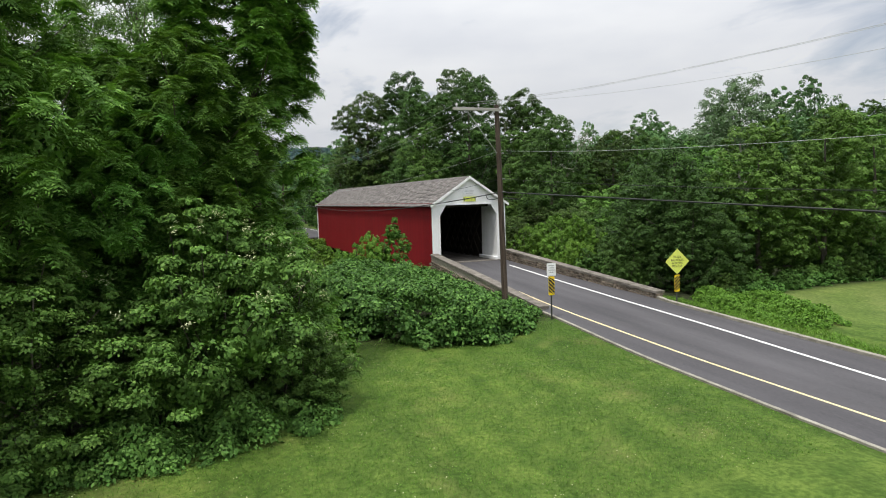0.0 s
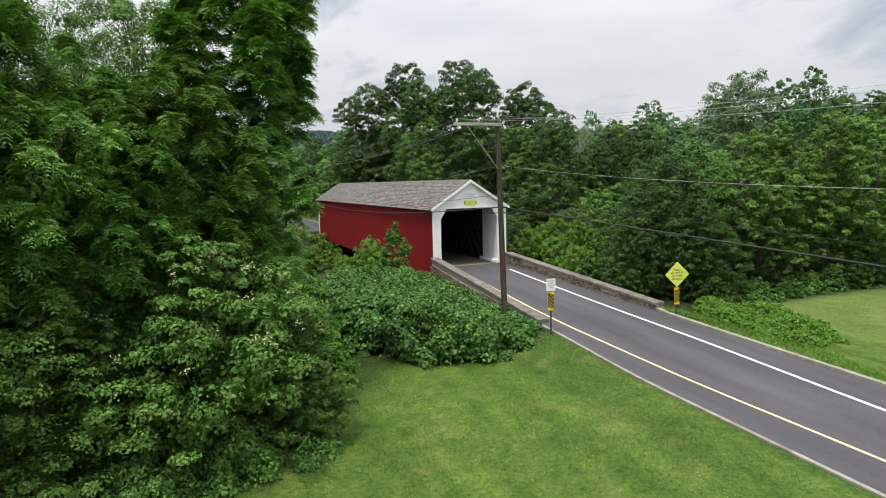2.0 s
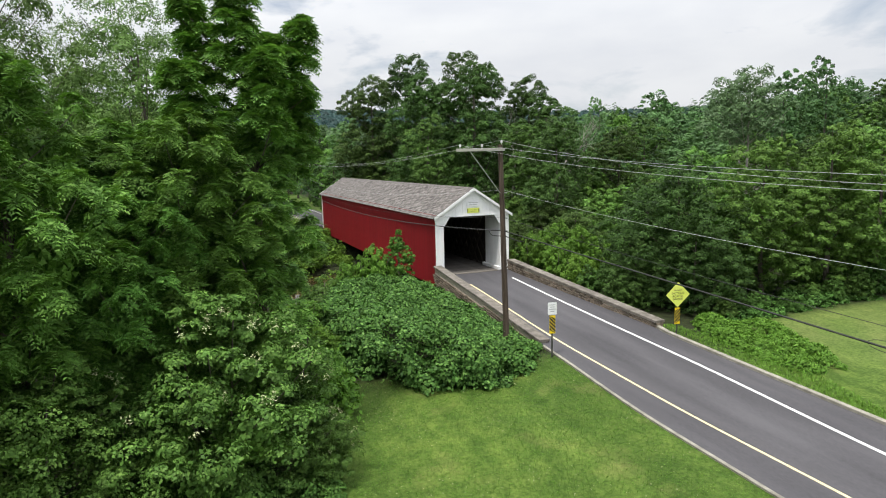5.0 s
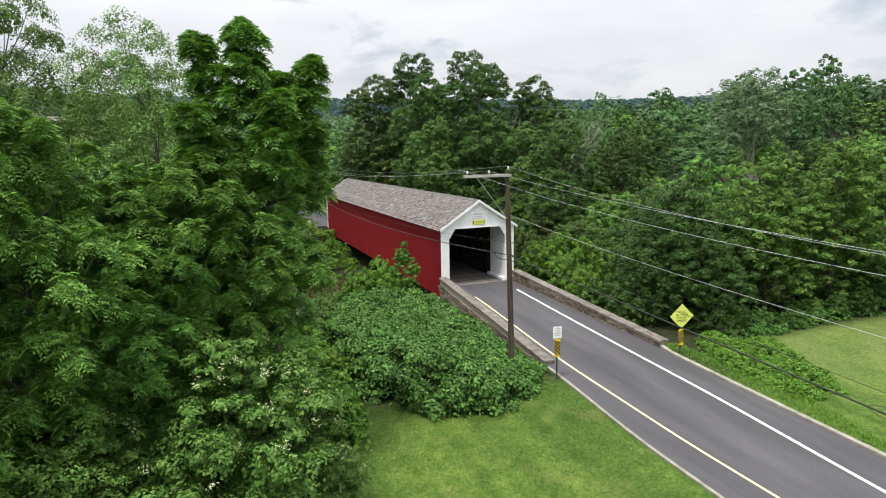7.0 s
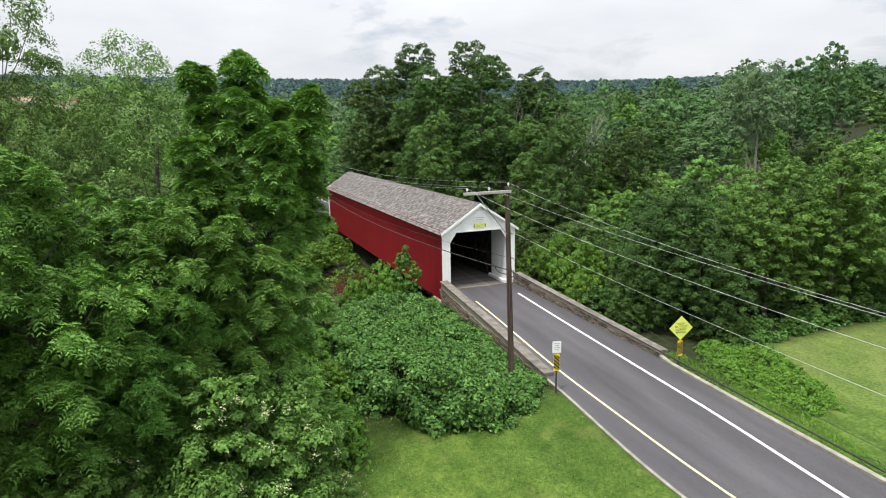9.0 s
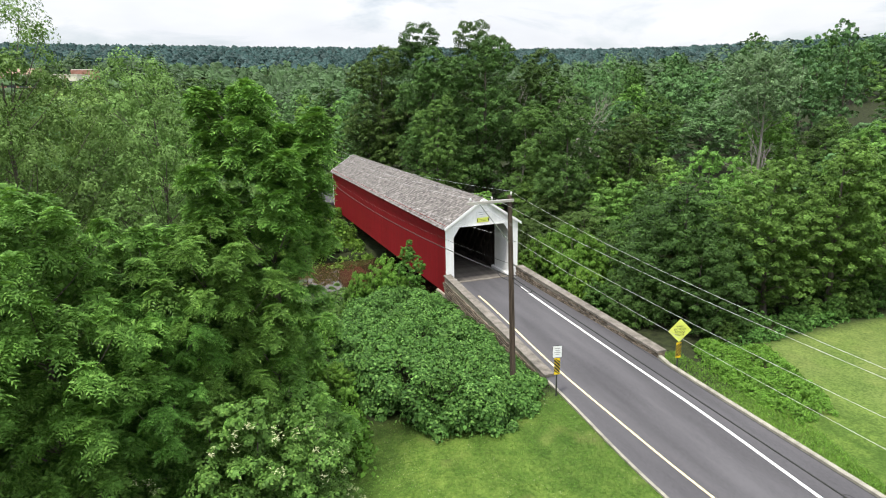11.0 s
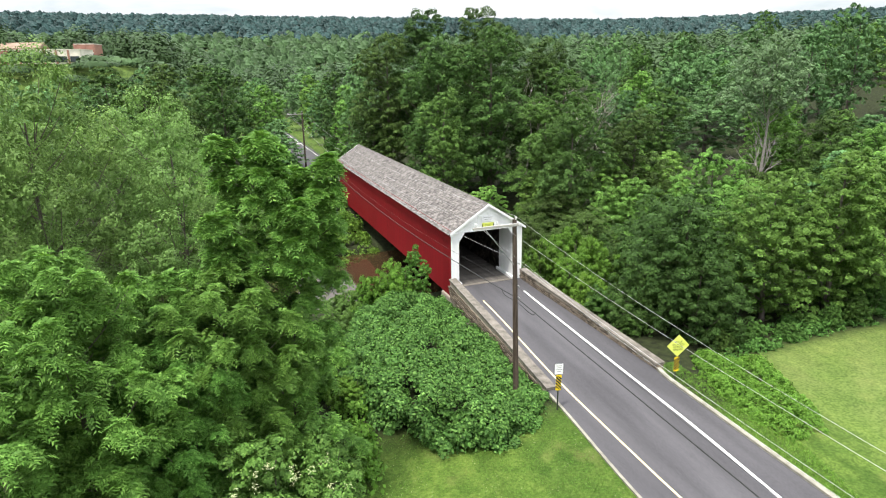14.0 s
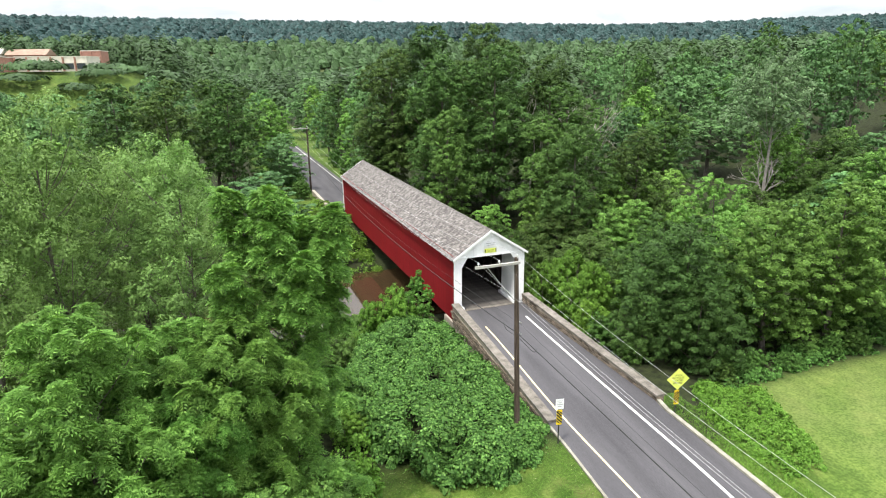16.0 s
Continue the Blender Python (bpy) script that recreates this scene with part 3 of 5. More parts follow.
            part("rake_board", prism(poly, 1, min(y2, y2 + 0.05), max(y2, y2 + 0.05)), M["white"], br)
        # sheltering inner panels
        for x0, x1 in ((17.9, 18.0), (22.84, 22.94)):
            yi = (yf + 0.15, yf + 2.75) if s > 0 else (yf - 2.75, yf - 0.15)
            for k in range(11):
                y0 = yi[0] + k * (2.6 / 11)
                part("inner_board", boxes(((x0, y0, ZF), (x1, y0 + 2.6 / 11 - 0.006, ZE - 0.03))), M["white"], br)
        for x0, x1 in ((18.01, 18.25), (22.6, 22.83)):
            yi = (yf - 0.05, yf + 2.9) if s > 0 else (yf - 2.9, yf + 0.05)
            part("inner_kerb", boxes(((x0, yi[0], ZF), (x1, yi[1], ZF + 0.24)), bevel=0.02), M["white"], br)
    # sign and plaque on the near gable
    cs = part("clearance_sign", boxes(((19.98, BY0 - 0.03, 7.13), (21.02, BY0 - 0.006, 7.5)), bevel=0.004), M["sign_yellow"], br, "yellow-green clearance sign on the gable")
    for x0, x1, z0, z1 in ((20.0, 20.07, 7.2, 7.43), (20.93, 21.0, 7.2, 7.43), (20.2, 20.8, 7.35, 7.375), (20.25, 20.74, 7.24, 7.265)):
        part("lettering_bar", boxes(((x0, BY0 - 0.037, z0), (x1, BY0 - 0.03, z1))), M["sign_black"] if x1 - x0 < 0.1 else M["sign_olive"], cs)
    pl = part("plaque", prism([(19.95, 7.62), (21.05, 7.62), (21.05, 7.98), (20.85, 8.08), (20.5, 8.12), (20.15, 8.08), (19.95, 7.98)], 1, BY0 - 0.03, BY0 - 0.004), M["sign_white"], br, "white arched name plaque on the gable")
    for x0, x1, z0, z1 in ((20.1, 20.9, 7.9, 7.95), (20.2, 20.8, 7.74, 7.79)):
        part("lettering_bar", boxes(((x0, BY0 - 0.036, z0), (x1, BY0 - 0.03, z1))), M["sign_grey"], pl)
    return br


def box_data(sx, sy, sz):
    """Vertices and faces of a box about its middle, edges slightly eased on the long faces."""
    x, y, z = sx / 2, sy / 2, sz / 2
    vs = [(-x, -y, -z), (x, -y, -z), (x, y, -z), (-x, y, -z), (-x, -y, z), (x, -y, z), (x, y, z), (-x, y, z)]
    fs = [(0, 3, 2, 1), (4, 5, 6, 7), (0, 1, 5, 4), (1, 2, 6, 5), (2, 3, 7, 6), (3, 0, 4, 7)]
    return vs, fs


covered_bridge()


# ---------------------------------------------------------------- abutments and parapets
def wall_top(y):
    return 1.88 + (y - 27.9) * (3.26 - 1.88) / 15.6


def stone_meshes(seed, n=6):
    """Rough unit stones, to be scaled."""
    out = []
    rnd = random.Random(seed)
    for k in range(n):
        bm = bmesh.new()
        bmesh.ops.create_cube(bm, size=1.0)
        bmesh.ops.bevel(bm, geom=list(bm.edges), offset=0.12, segments=1, affect="EDGES")
        for v in bm.verts:
            v.co += Vector((rnd.uniform(-0.07, 0.07), rnd.uniform(-0.05, 0.05), rnd.uniform(-0.06, 0.06)))
        me = bpy.data.meshes.new("stone")
        bm.to_mesh(me)
        bm.free()
        me.materials.append(M["stone"])
        out.append(me)
    return out


STONES = stone_meshes(3)


def parapet(name, inner, outer, ya, yb, label, face, foot, wall_top):
    """A stone wall beside the road; inner and outer are x by y; face: which side shows its stones."""
    w = thing(name, label, "stone wall", "stone parapets of the bridge", at=(inner(ya), ya, road_z(ya)))
    ys = np.linspace(ya, yb, 17)
    lo_x = lambda y: min(inner(y), outer(y)) + 0.05
    hi_x = lambda y: max(inner(y), outer(y)) - 0.05

    def strip(x0, x1, z0, z1, material):
        vs, fs = [], []
        for y in ys:
            vs += [(x0(y), y, z0(y)), (x1(y), y, z0(y)), (x1(y), y, z1(y)), (x0(y), y, z1(y))]
        for i in range(len(ys) - 1):
            o, q = 4 * i, 4 * i + 4
            fs += [(o + k, q + k, q + (k + 1) % 4, o + (k + 1) % 4) for k in range(4)]
        e = 4 * (len(ys) - 1)
        fs += [(0, 1, 2, 3), (e + 3, e + 2, e + 1, e)]
        return mesh_of("core", vs, fs, material)
    part("core", strip(lo_x, hi_x, lambda y: foot, lambda y: wall_top(y) - 0.12, M["mortar"]), None, w)
    # cap in lengths
    ys_all = np.linspace(ya - 0.06, yb, 8)
    for a, b in zip(ys_all, ys_all[1:]):
        ys = np.linspace(a, b - 0.012, 3)
        part("cap_stone", strip(lambda y: lo_x(y) - 0.1, lambda y: hi_x(y) + 0.1, lambda y: wall_top(y) - 0.13, lambda y: wall_top(y), M["concrete"]), None, w)
    rnd = random.Random(len(name) + int(face * 7))
    count = 0
    for side in (face, -face):
        xf = inner if side == face else outer
        zlo = (lambda y: road_z(y) - 0.04) if side == face else (lambda y: max(foot, wall_top(y) - 1.6))
        course = 0
        while count < 270:
            h = rnd.uniform(0.15, 0.24)
            base = course
            if base > (0.72 if side == face else 1.5):
                break
            y = ya + 0.02
            while y < yb - 0.1 and count < 270:
                wd = rnd.uniform(0.16, 0.5) if side == face else rnd.uniform(0.35, 0.7)
                zc = (zlo(y) if side == face else wall_top(y) - 0.13 - 1.5) + base + h / 2
                if zc + h / 2 < wall_top(y) - 0.1:
                    x = xf(y + wd / 2) + (0.05 if xf(30) < 20.5 and xf is outer or xf is inner and xf(30) > 20.5 else -0.05)
                    ob = part("stone", STONES[rnd.randrange(6)], None, w)
                    ob.location = (x, y + wd / 2, zc)
                    ob.scale = (0.15, wd - 0.035, h * rnd.uniform(0.82, 1.0) - 0.03)
                    ob.rotation_euler = (rnd.uniform(-0.09, 0.09) + math.atan(0.088), 0, 0)
                    count += 1
                y += wd
            course += h
    # end face
    for k in range(3):
        for j in range(2):
            if road_z(ya) + 0.1 + k * 0.17 > wall_top(ya) - 0.13:
                continue
            ob = part("stone", STONES[(k + j) % 6], None, w)
            xa, xb = sorted((inner(ya), outer(ya)))
            ob.location = (xa + (xb - xa) * (0.27 + 0.46 * j), ya - 0.0, road_z(ya) + 0.08 + k * 0.17 - 0.05)
            ob.scale = (0.25, 0.12, 0.15)
    return w


parapet("parapet", lambda y: near_right(y) - 0.02, lambda y: near_right(y) + 0.52, 27.75, 43.72,
        "brown fieldstone parapet wall with a concrete cap beside the road", 1, -0.6, wall_top)
parapet("parapet", lambda y: 17.62 - 0.12 * smooth(36, 28, y), lambda y: 17.10 - 0.12 * smooth(36, 28, y), 27.95, 43.6,
        "fieldstone parapet wall with a broad concrete cap above the thicket", -1, -0.6, lambda y: 1.66 + (y - 27.9) * (3.26 - 1.66) / 15.6)
for nm, a, b in (("abutment", 42.2, 46.0), ("abutment", 85.5, 89.5)):
    ab = part(nm, boxes(((17.3, a if a > 60 else 43.78, -2.0), (23.6, b, 1.5)), bevel=0.05), M["mortar"], None)
    tagged(ab, "stone abutment under the end of the covered bridge", "abutment", kind="structure")
fw = part("wing_wall", boxes(((14.7, 87.5, -1.0), (15.15, 99, 3.2)), ((22.1, 87.5, -1.0), (22.6, 99, 3.2)), bevel=0.03), M["mortar"], None)
tagged(fw, "stone wing walls of the far bridge approach", "wall", kind="structure")


# ---------------------------------------------------------------- road signs
def plate(w, h, t=0.004, r=0.02):
    """An upright plate with clipped corners facing -y."""
    x, z = w / 2, h / 2
    return prism([(-x + r, -z), (x - r, -z), (x, -z + r), (x, z - r), (x - r, z), (-x + r, z), (-x, z - r), (-x, -z + r)], 1, -t, 0)


def move_bm(bm, m):
    bmesh.ops.transform(bm, matrix=m, verts=bm.verts)
    return bm


def object_marker(parent, z, w=0.31, h=0.92, lean=1):
    """Yellow plate with black slanting bars."""
    om = part("object_marker", move_bm(plate(w, h), Matrix.Translation((0, -0.035, z))), M["sign_amber"], parent, "yellow and black striped object marker")
    for k in range(5):
        c = -h / 2 + 0.02 + (k + 0.45) * h / 5
        s, t = 0.31 * lean, 0.064
        x = w / 2 - 0.006
        pts = [(-x, c - s / 2 * 1 - t), (x, c + s / 2 - t), (x, c + s / 2 + t), (-x, c - s / 2 + t)]
        pts = [(px, max(-h / 2 + 0.01, min(h / 2 - 0.01, pz)) + z) for px, pz in pts]
        part("black_bar", prism(pts, 1, -0.044, -0.0395), M["sign_black"], om)
    return om


def u_post(parent, top):
    bm = boxes(((-0.035, -0.02, -0.4), (-0.022, 0.02, top)), ((0.022, -0.02, -0.4), (0.035, 0.02, top)), ((-0.035, 0.012, -0.4), (0.035, 0.02, top)))
    part("post", bm, M["post_steel"], parent)


def text_mesh(body, size, material, loc):
    cu = bpy.data.curves.new("lettering", "FONT")
    cu.body, cu.size, cu.align_x, cu.align_y, cu.extrude = body, size, "CENTER", "CENTER", 0.002
    ob = bpy.data.objects.new("lettering", cu)
    scene.collection.objects.link(ob)
    me = bpy.data.meshes.new_from_object(ob.evaluated_get(bpy.context.evaluated_depsgraph_get()))
    bpy.data.objects.remove(ob)
    me.transform(Matrix.Translation(loc) @ Matrix.Rotation(radians(90), 4, "X"))
    me.materials.clear()
    me.materials.append(material)
    return me


def white_sign():
    s = thing("road_sign", "small white notice over a striped marker on a steel post", "road sign", "road signs at the bridge")
    u_post(s, 2.86)
    pn = part("sign_panel", move_bm(plate(0.46, 0.62), Matrix.Translation((0, -0.035, 2.53))), M["sign_white"], s, "white notice with faint lettering")
    for k, w in enumerate((0.3, 0.24, 0.33, 0.2)):
        part("lettering_bar", boxes(((-w / 2, -0.0435, 2.7 - k * 0.11), (w / 2, -0.0395, 2.735 - k * 0.11))), M["sign_grey"], pn)
    object_marker(s, 1.72, lean=-1)
    s.matrix_basis = pose(16.57, 26.12, 1.28, 0, 0, -14)


def diamond_sign():
    s = thing("road_sign", "fluorescent yellow-green diamond warning sign over a striped marker", "road sign", "road signs at the bridge")
    u_post(s, 2.9)
    h = 0.70
    pn = part("sign_panel", prism([(0, 2.40 - h), (h, 2.40), (0, 2.40 + h), (-h, 2.40)], 1, -0.04, -0.035), M["sign_yellow"], s, "yellow-green diamond panel with black lettering")
    for k, (word, size) in enumerate((("WALK", 0.17), ("BICYCLES", 0.17), ("ACROSS", 0.17), ("BRIDGE", 0.17))):
        part("lettering", text_mesh(word, size, M["sign_black"], (0, -0.041, 2.64 - k * 0.165)), None, pn)
    object_marker(s, 1.22)
    s.matrix_basis = pose(24.6, 26.25, 1.27, 0, 0, -13)


white_sign()
diamond_sign()


# ---------------------------------------------------------------- utility poles and wires
def utility_pole(at, height, lean, label, arm_side=-1, arm_drop=0.25):
    p = thing("utility_pole", label, "utility pole", "utility poles along the road")
    bm = bmesh.new()
    n = 10
    tube(bm, [(lean[0] * i / n, lean[1] * i / n, -1.0 + (height + 1.0) * i / n) for i in range(n + 1)], [0.17 - 0.055 * i / n for i in range(n + 1)], 10)
    part("shaft", bm, M["pole"], p)
    zt = height - arm_drop
    tx = lean[0]
    arm = part("crossarm", boxes(((tx - 2.38 if arm_side < 0 else tx - 0.15, lean[1] - 0.2, zt - 0.07), (tx + 0.15 if arm_side < 0 else tx + 2.38, lean[1] - 0.08, zt + 0.07)), bevel=0.012), M["arm"], p, "grey timber crossarm")
    bm = bmesh.new()
    tube(bm, [(tx + arm_side * 1.75, lean[1] - 0.22, zt - 0.04), (tx + arm_side * 0.1, lean[1] - 0.15, zt - 2.1)], [0.022, 0.022], 6)
    part("brace", bm, M["steel"], p)
    for x in (tx + arm_side * 2.2, tx + arm_side * 1.05, tx + 0.0):
        bm = bmesh.new()
        zz = zt + 0.07 if abs(x - tx) > 0.2 else height
        tube(bm, [(x, lean[1] - 0.14, zz), (x, lean[1] - 0.14, zz + 0.06), (x, lean[1] - 0.14, zz + 0.08), (x, lean[1] - 0.14, zz + 0.17), (x, lean[1] - 0.14, zz + 0.2)], [0.02, 0.02, 0.055, 0.045, 0.02], 8)
        part("insulator", bm, M["porcelain"], arm)
    for z in (height - 2.35, height - 4.25, height - 3.6):
        bm = bmesh.new()
        tube(bm, [(tx * z / height + 0.14, -0.2, z), (tx * z / height + 0.14, 0.2, z)], [0.03, 0.03], 6)
        part("bracket", bm, M["steel"], p)
    p.matrix_basis = pose(*at)
    return p


POLE_A, H_A = (14.85, 27.6, 1.0), 10.9
utility_pole(POLE_A, H_A, (-0.3, 0.05), "tall weathered brown timber pole with a one-sided crossarm")
POLE_B, H_B = (15.1, 102.5, 2.2), 10.6
utility_pole(POLE_B, H_B, (0, 0), "timber pole with a one-sided crossarm beside the far road")
POLE_C, H_C = (14.6, -13.5, 0.0), 11.2
utility_pole(POLE_C, H_C, (0, 0), "timber pole with a one-sided crossarm beside the lawn")


def span(dx, up_a, up_b, up_c, sag_b, sag_c, r, m, label, shift=0.0):
    za, zb, zc = POLE_A[2] + H_A + up_a, POLE_B[2] + H_B + up_b, POLE_C[2] + H_C + up_c
    wire("overhead_wire", (POLE_A[0] - 0.3 + dx, POLE_A[1], za), (POLE_B[0] + dx, POLE_B[1], zb), sag_b, r, m, label)
    wire("overhead_wire", (POLE_A[0] - 0.3 + dx, POLE_A[1], za), (POLE_C[0] + dx + shift, POLE_C[1], zc), sag_c, r, m, label)


span(-2.2, 0.0, 0.0, 0.0, 1.5, 1.12, 0.0052, M["wire"], "thin grey power wire on the crossarm")
span(-1.05, 0.0, 0.0, 0.0, 1.5, 0.88, 0.0052, M["wire"], "thin grey power wire on the crossarm")
span(0.0, 0.2, 0.2, 0.2, 1.5, 1.35, 0.0052, M["wire"], "thin grey power wire on the pole top")
span(0.14, -2.22, -2.35, -2.3, 1.6, 0.78, 0.0056, M["wire"], "grey neutral wire below the crossarm", -0.29)
span(0.14, -4.25, -4.25, -5.28, 1.6, 0.02, 0.026, M["cable"], "black telephone cable along the poles", -0.53)
span(0.16, -3.6, -3.6, -4.2, 1.7, 0.4, 0.008, M["cable"], "thin dark messenger wire along the poles", -0.5)


# slack loops of telephone cable at the pole and a coil further along
def slack(name, pts, r, label):
    bm = bmesh.new()
    tube(bm, pts, [r] * len(pts), 5)
    return tagged(part(name, bm, M["cable"], None), label, "cable", "overhead wires along the road")


zc = POLE_A[2] + H_A - 4.25
slack("cable_loop", [(14.75, 27.5 + 1.9 * math.cos(a) * (1 if a < 3.2 else 0.8), zc - 0.1 - 0.28 * abs(math.sin(a)) - 0.1 * math.sin(3 * a)) for a in np.linspace(0.0, 3.14, 15)], 0.02, "slack loop of black cable hanging at the pole")
slack("cable_coil", [(14.48, 9.0 + 0.3 * math.cos(a) + 0.05 * math.cos(2 * a), 6.86 + 0.13 * math.sin(a)) for a in np.linspace(0.3, 11.5, 34)], 0.007, "coil of spare black cable hung on the line")


# ---------------------------------------------------------------- foliage
def unit(a):
    return a / np.maximum(np.linalg.norm(a, axis=-1, keepdims=True), 1e-6)


def leaf_quads(rng, P, N, T, L, W, fold=0.18, droop=0.12):
    """One folded, pointed blade at each place: (n, 4, 3)."""
    N = unit(N)
    T = unit(T - N * np.sum(T * N, axis=1, keepdims=True))
    B = np.cross(N, T)
    L, W = np.asarray(L).reshape(-1, 1), np.asarray(W).reshape(-1, 1)
    base = P - T * L * 0.5
    tip = P + T * L * 0.5 - N * L * droop
    mid = P - T * L * 0.06 + N * W * fold
    return np.stack([base, mid - B * W * 0.5, tip, mid + B * W * 0.5], axis=1)


def leaf_tris(rng, P, N, T, L, W, fold=0.0, droop=0.12):
    """One plain pointed blade at each place, for small or far leaves: (n, 3, 3)."""
    N = unit(N)
    T = unit(T - N * np.sum(T * N, axis=1, keepdims=True))
    B = np.cross(N, T)
    L, W = np.asarray(L).reshape(-1, 1), np.asarray(W).reshape(-1, 1)
    k = rng.uniform(-0.12, 0.3, (len(P), 2))
    a = P - T * L * (0.42 - k[:, :1]) - B * W * 0.5
    b = P - T * L * (0.42 - k[:, 1:]) + B * W * 0.5
    return np.stack([a, b, P + T * L * 0.55 - N * L * droop], axis=1)


def clump_leaves(rng, clumps, per, size, spread=0.3, flat=0.9, up=0.3, spray=11, blade=leaf_quads, wide=(0.46, 0.7), tone=0.16, reach=(0.22, 0.46)):
    """Leafy sprays on the upper and outer side of each clump; clumps are rows of x, y, z, radius. Gives the blades and their tone."""
    m = max(3, int(round(per / spray)))
    S = np.repeat(clumps, m, axis=0)
    D = unit(rng.normal(size=(len(S), 3)))
    D[:, 2] = np.where(D[:, 2] < -0.15, -D[:, 2], D[:, 2])
    R = S[:, 3:4] * rng.uniform(0.62, 1.0, (len(S), 1)) * (1 + 0.45 * rng.random((len(S), 1)) ** 6)
    C = S[:, :3] + D * R * np.array([1, 1, flat])
    A = unit(D + np.array([0, 0, up]) + rng.normal(size=D.shape) * spread * 0.6)
    w = S[:, 3:4] * rng.uniform(*reach, (len(S), 1))
    tn = np.repeat(rng.uniform(1 - tone, 1 + tone, len(clumps)), m) * rng.uniform(1 - tone, 1 + tone, len(S))
    C, A, D, w, tn = [np.repeat(v, spray, axis=0) for v in (C, A, D, w, tn)]
    n = len(C)
    E = rng.normal(size=(n, 3))
    E = E - A * np.sum(E * A, axis=1, keepdims=True)
    E = unit(E)
    q = np.sqrt(rng.random((n, 1)))
    P = C + E * w * q + A * w * (0.3 - 0.45 * q * q) + rng.normal(size=(n, 3)) * w * 0.12
    N = A + E * 0.3 * q + rng.normal(size=(n, 3)) * spread * 0.9
    T = E * 0.5 + D * 0.3 + rng.normal(size=(n, 3)) * 0.7 + np.array([0, 0, -0.35])
    L = size * rng.uniform(0.6, 1.35, n)
    return blade(rng, P, N, T, L, L * rng.uniform(*wide, n)), tn


def frond_leaves(rng, clumps, per, length, pairs=6, tall=1.35, tone=0.14):
    """Upright plumes of shoots, each with a rosette of feathered compound leaves that arch out and droop."""
    m = max(3, per // 6)
    S = np.repeat(clumps, m, axis=0)
    D = unit(rng.normal(size=(len(S), 3)))
    D[:, 2] = np.where(D[:, 2] < -0.2, -D[:, 2], D[:, 2])
    up = np.array([0, 0, 1.0])
    taper = np.clip(1.05 - 0.55 * np.maximum(D[:, 2:3], 0), 0.4, 1)
    C0 = S[:, :3] + D * S[:, 3:4] * rng.uniform(0.55, 0.85, (len(S), 1)) * np.concatenate([taper, taper, np.full_like(taper, tall)], axis=1)
    A0 = unit(D * 0.8 + up * 0.7 + rng.normal(size=D.shape) * 0.15)
    turn = np.repeat(rng.uniform(0, 6.28, (len(S), 1)), 6, axis=0)
    tn = np.repeat(np.repeat(rng.uniform(1 - tone, 1 + tone, len(clumps)), m) * rng.uniform(1 - tone, 1 + tone, len(S)), 6)
    P, A = np.repeat(C0, 6, axis=0), np.repeat(A0, 6, axis=0)
    n = len(P)
    a = turn + np.tile(np.arange(6), len(S))[:, None] * 1.047 + rng.uniform(-0.4, 0.4, (n, 1))
    E1 = unit(np.cross(A, np.tile([0.3, 0.9, 0.1], (n, 1))))
    E2 = np.cross(A, E1)
    ring = E1 * np.cos(a) + E2 * np.sin(a)
    out = unit(ring + A * rng.uniform(0.15, 0.7, (n, 1)))
    N = unit(A - out * np.sum(A * out, axis=1, keepdims=True) + rng.normal(size=(n, 3)) * 0.15)
    B = unit(np.cross(N, out))
    ln = length * rng.uniform(0.7, 1.2, (n, 1))
    quads = []
    for k in range(pairs):
        s = (k + 0.8) / (pairs + 0.4)
        c = P + out * ln * s - up * ln * 0.5 * s * s
        leaf = ln[:, 0] * (0.5 - 0.22 * abs(s - 0.45))
        for side in (-1, 1):
            T = B * side + out * 0.7 - up * 0.22
            Q = c + unit(T) * (leaf * 0.5)[:, None]
            quads.append(leaf_tris(rng, Q, N + up * 0.25 + B * side * 0.12, T, leaf, leaf * 0.4, 0.1, 0.15))
    return np.concatenate(quads), np.tile(tn, 2 * pairs)


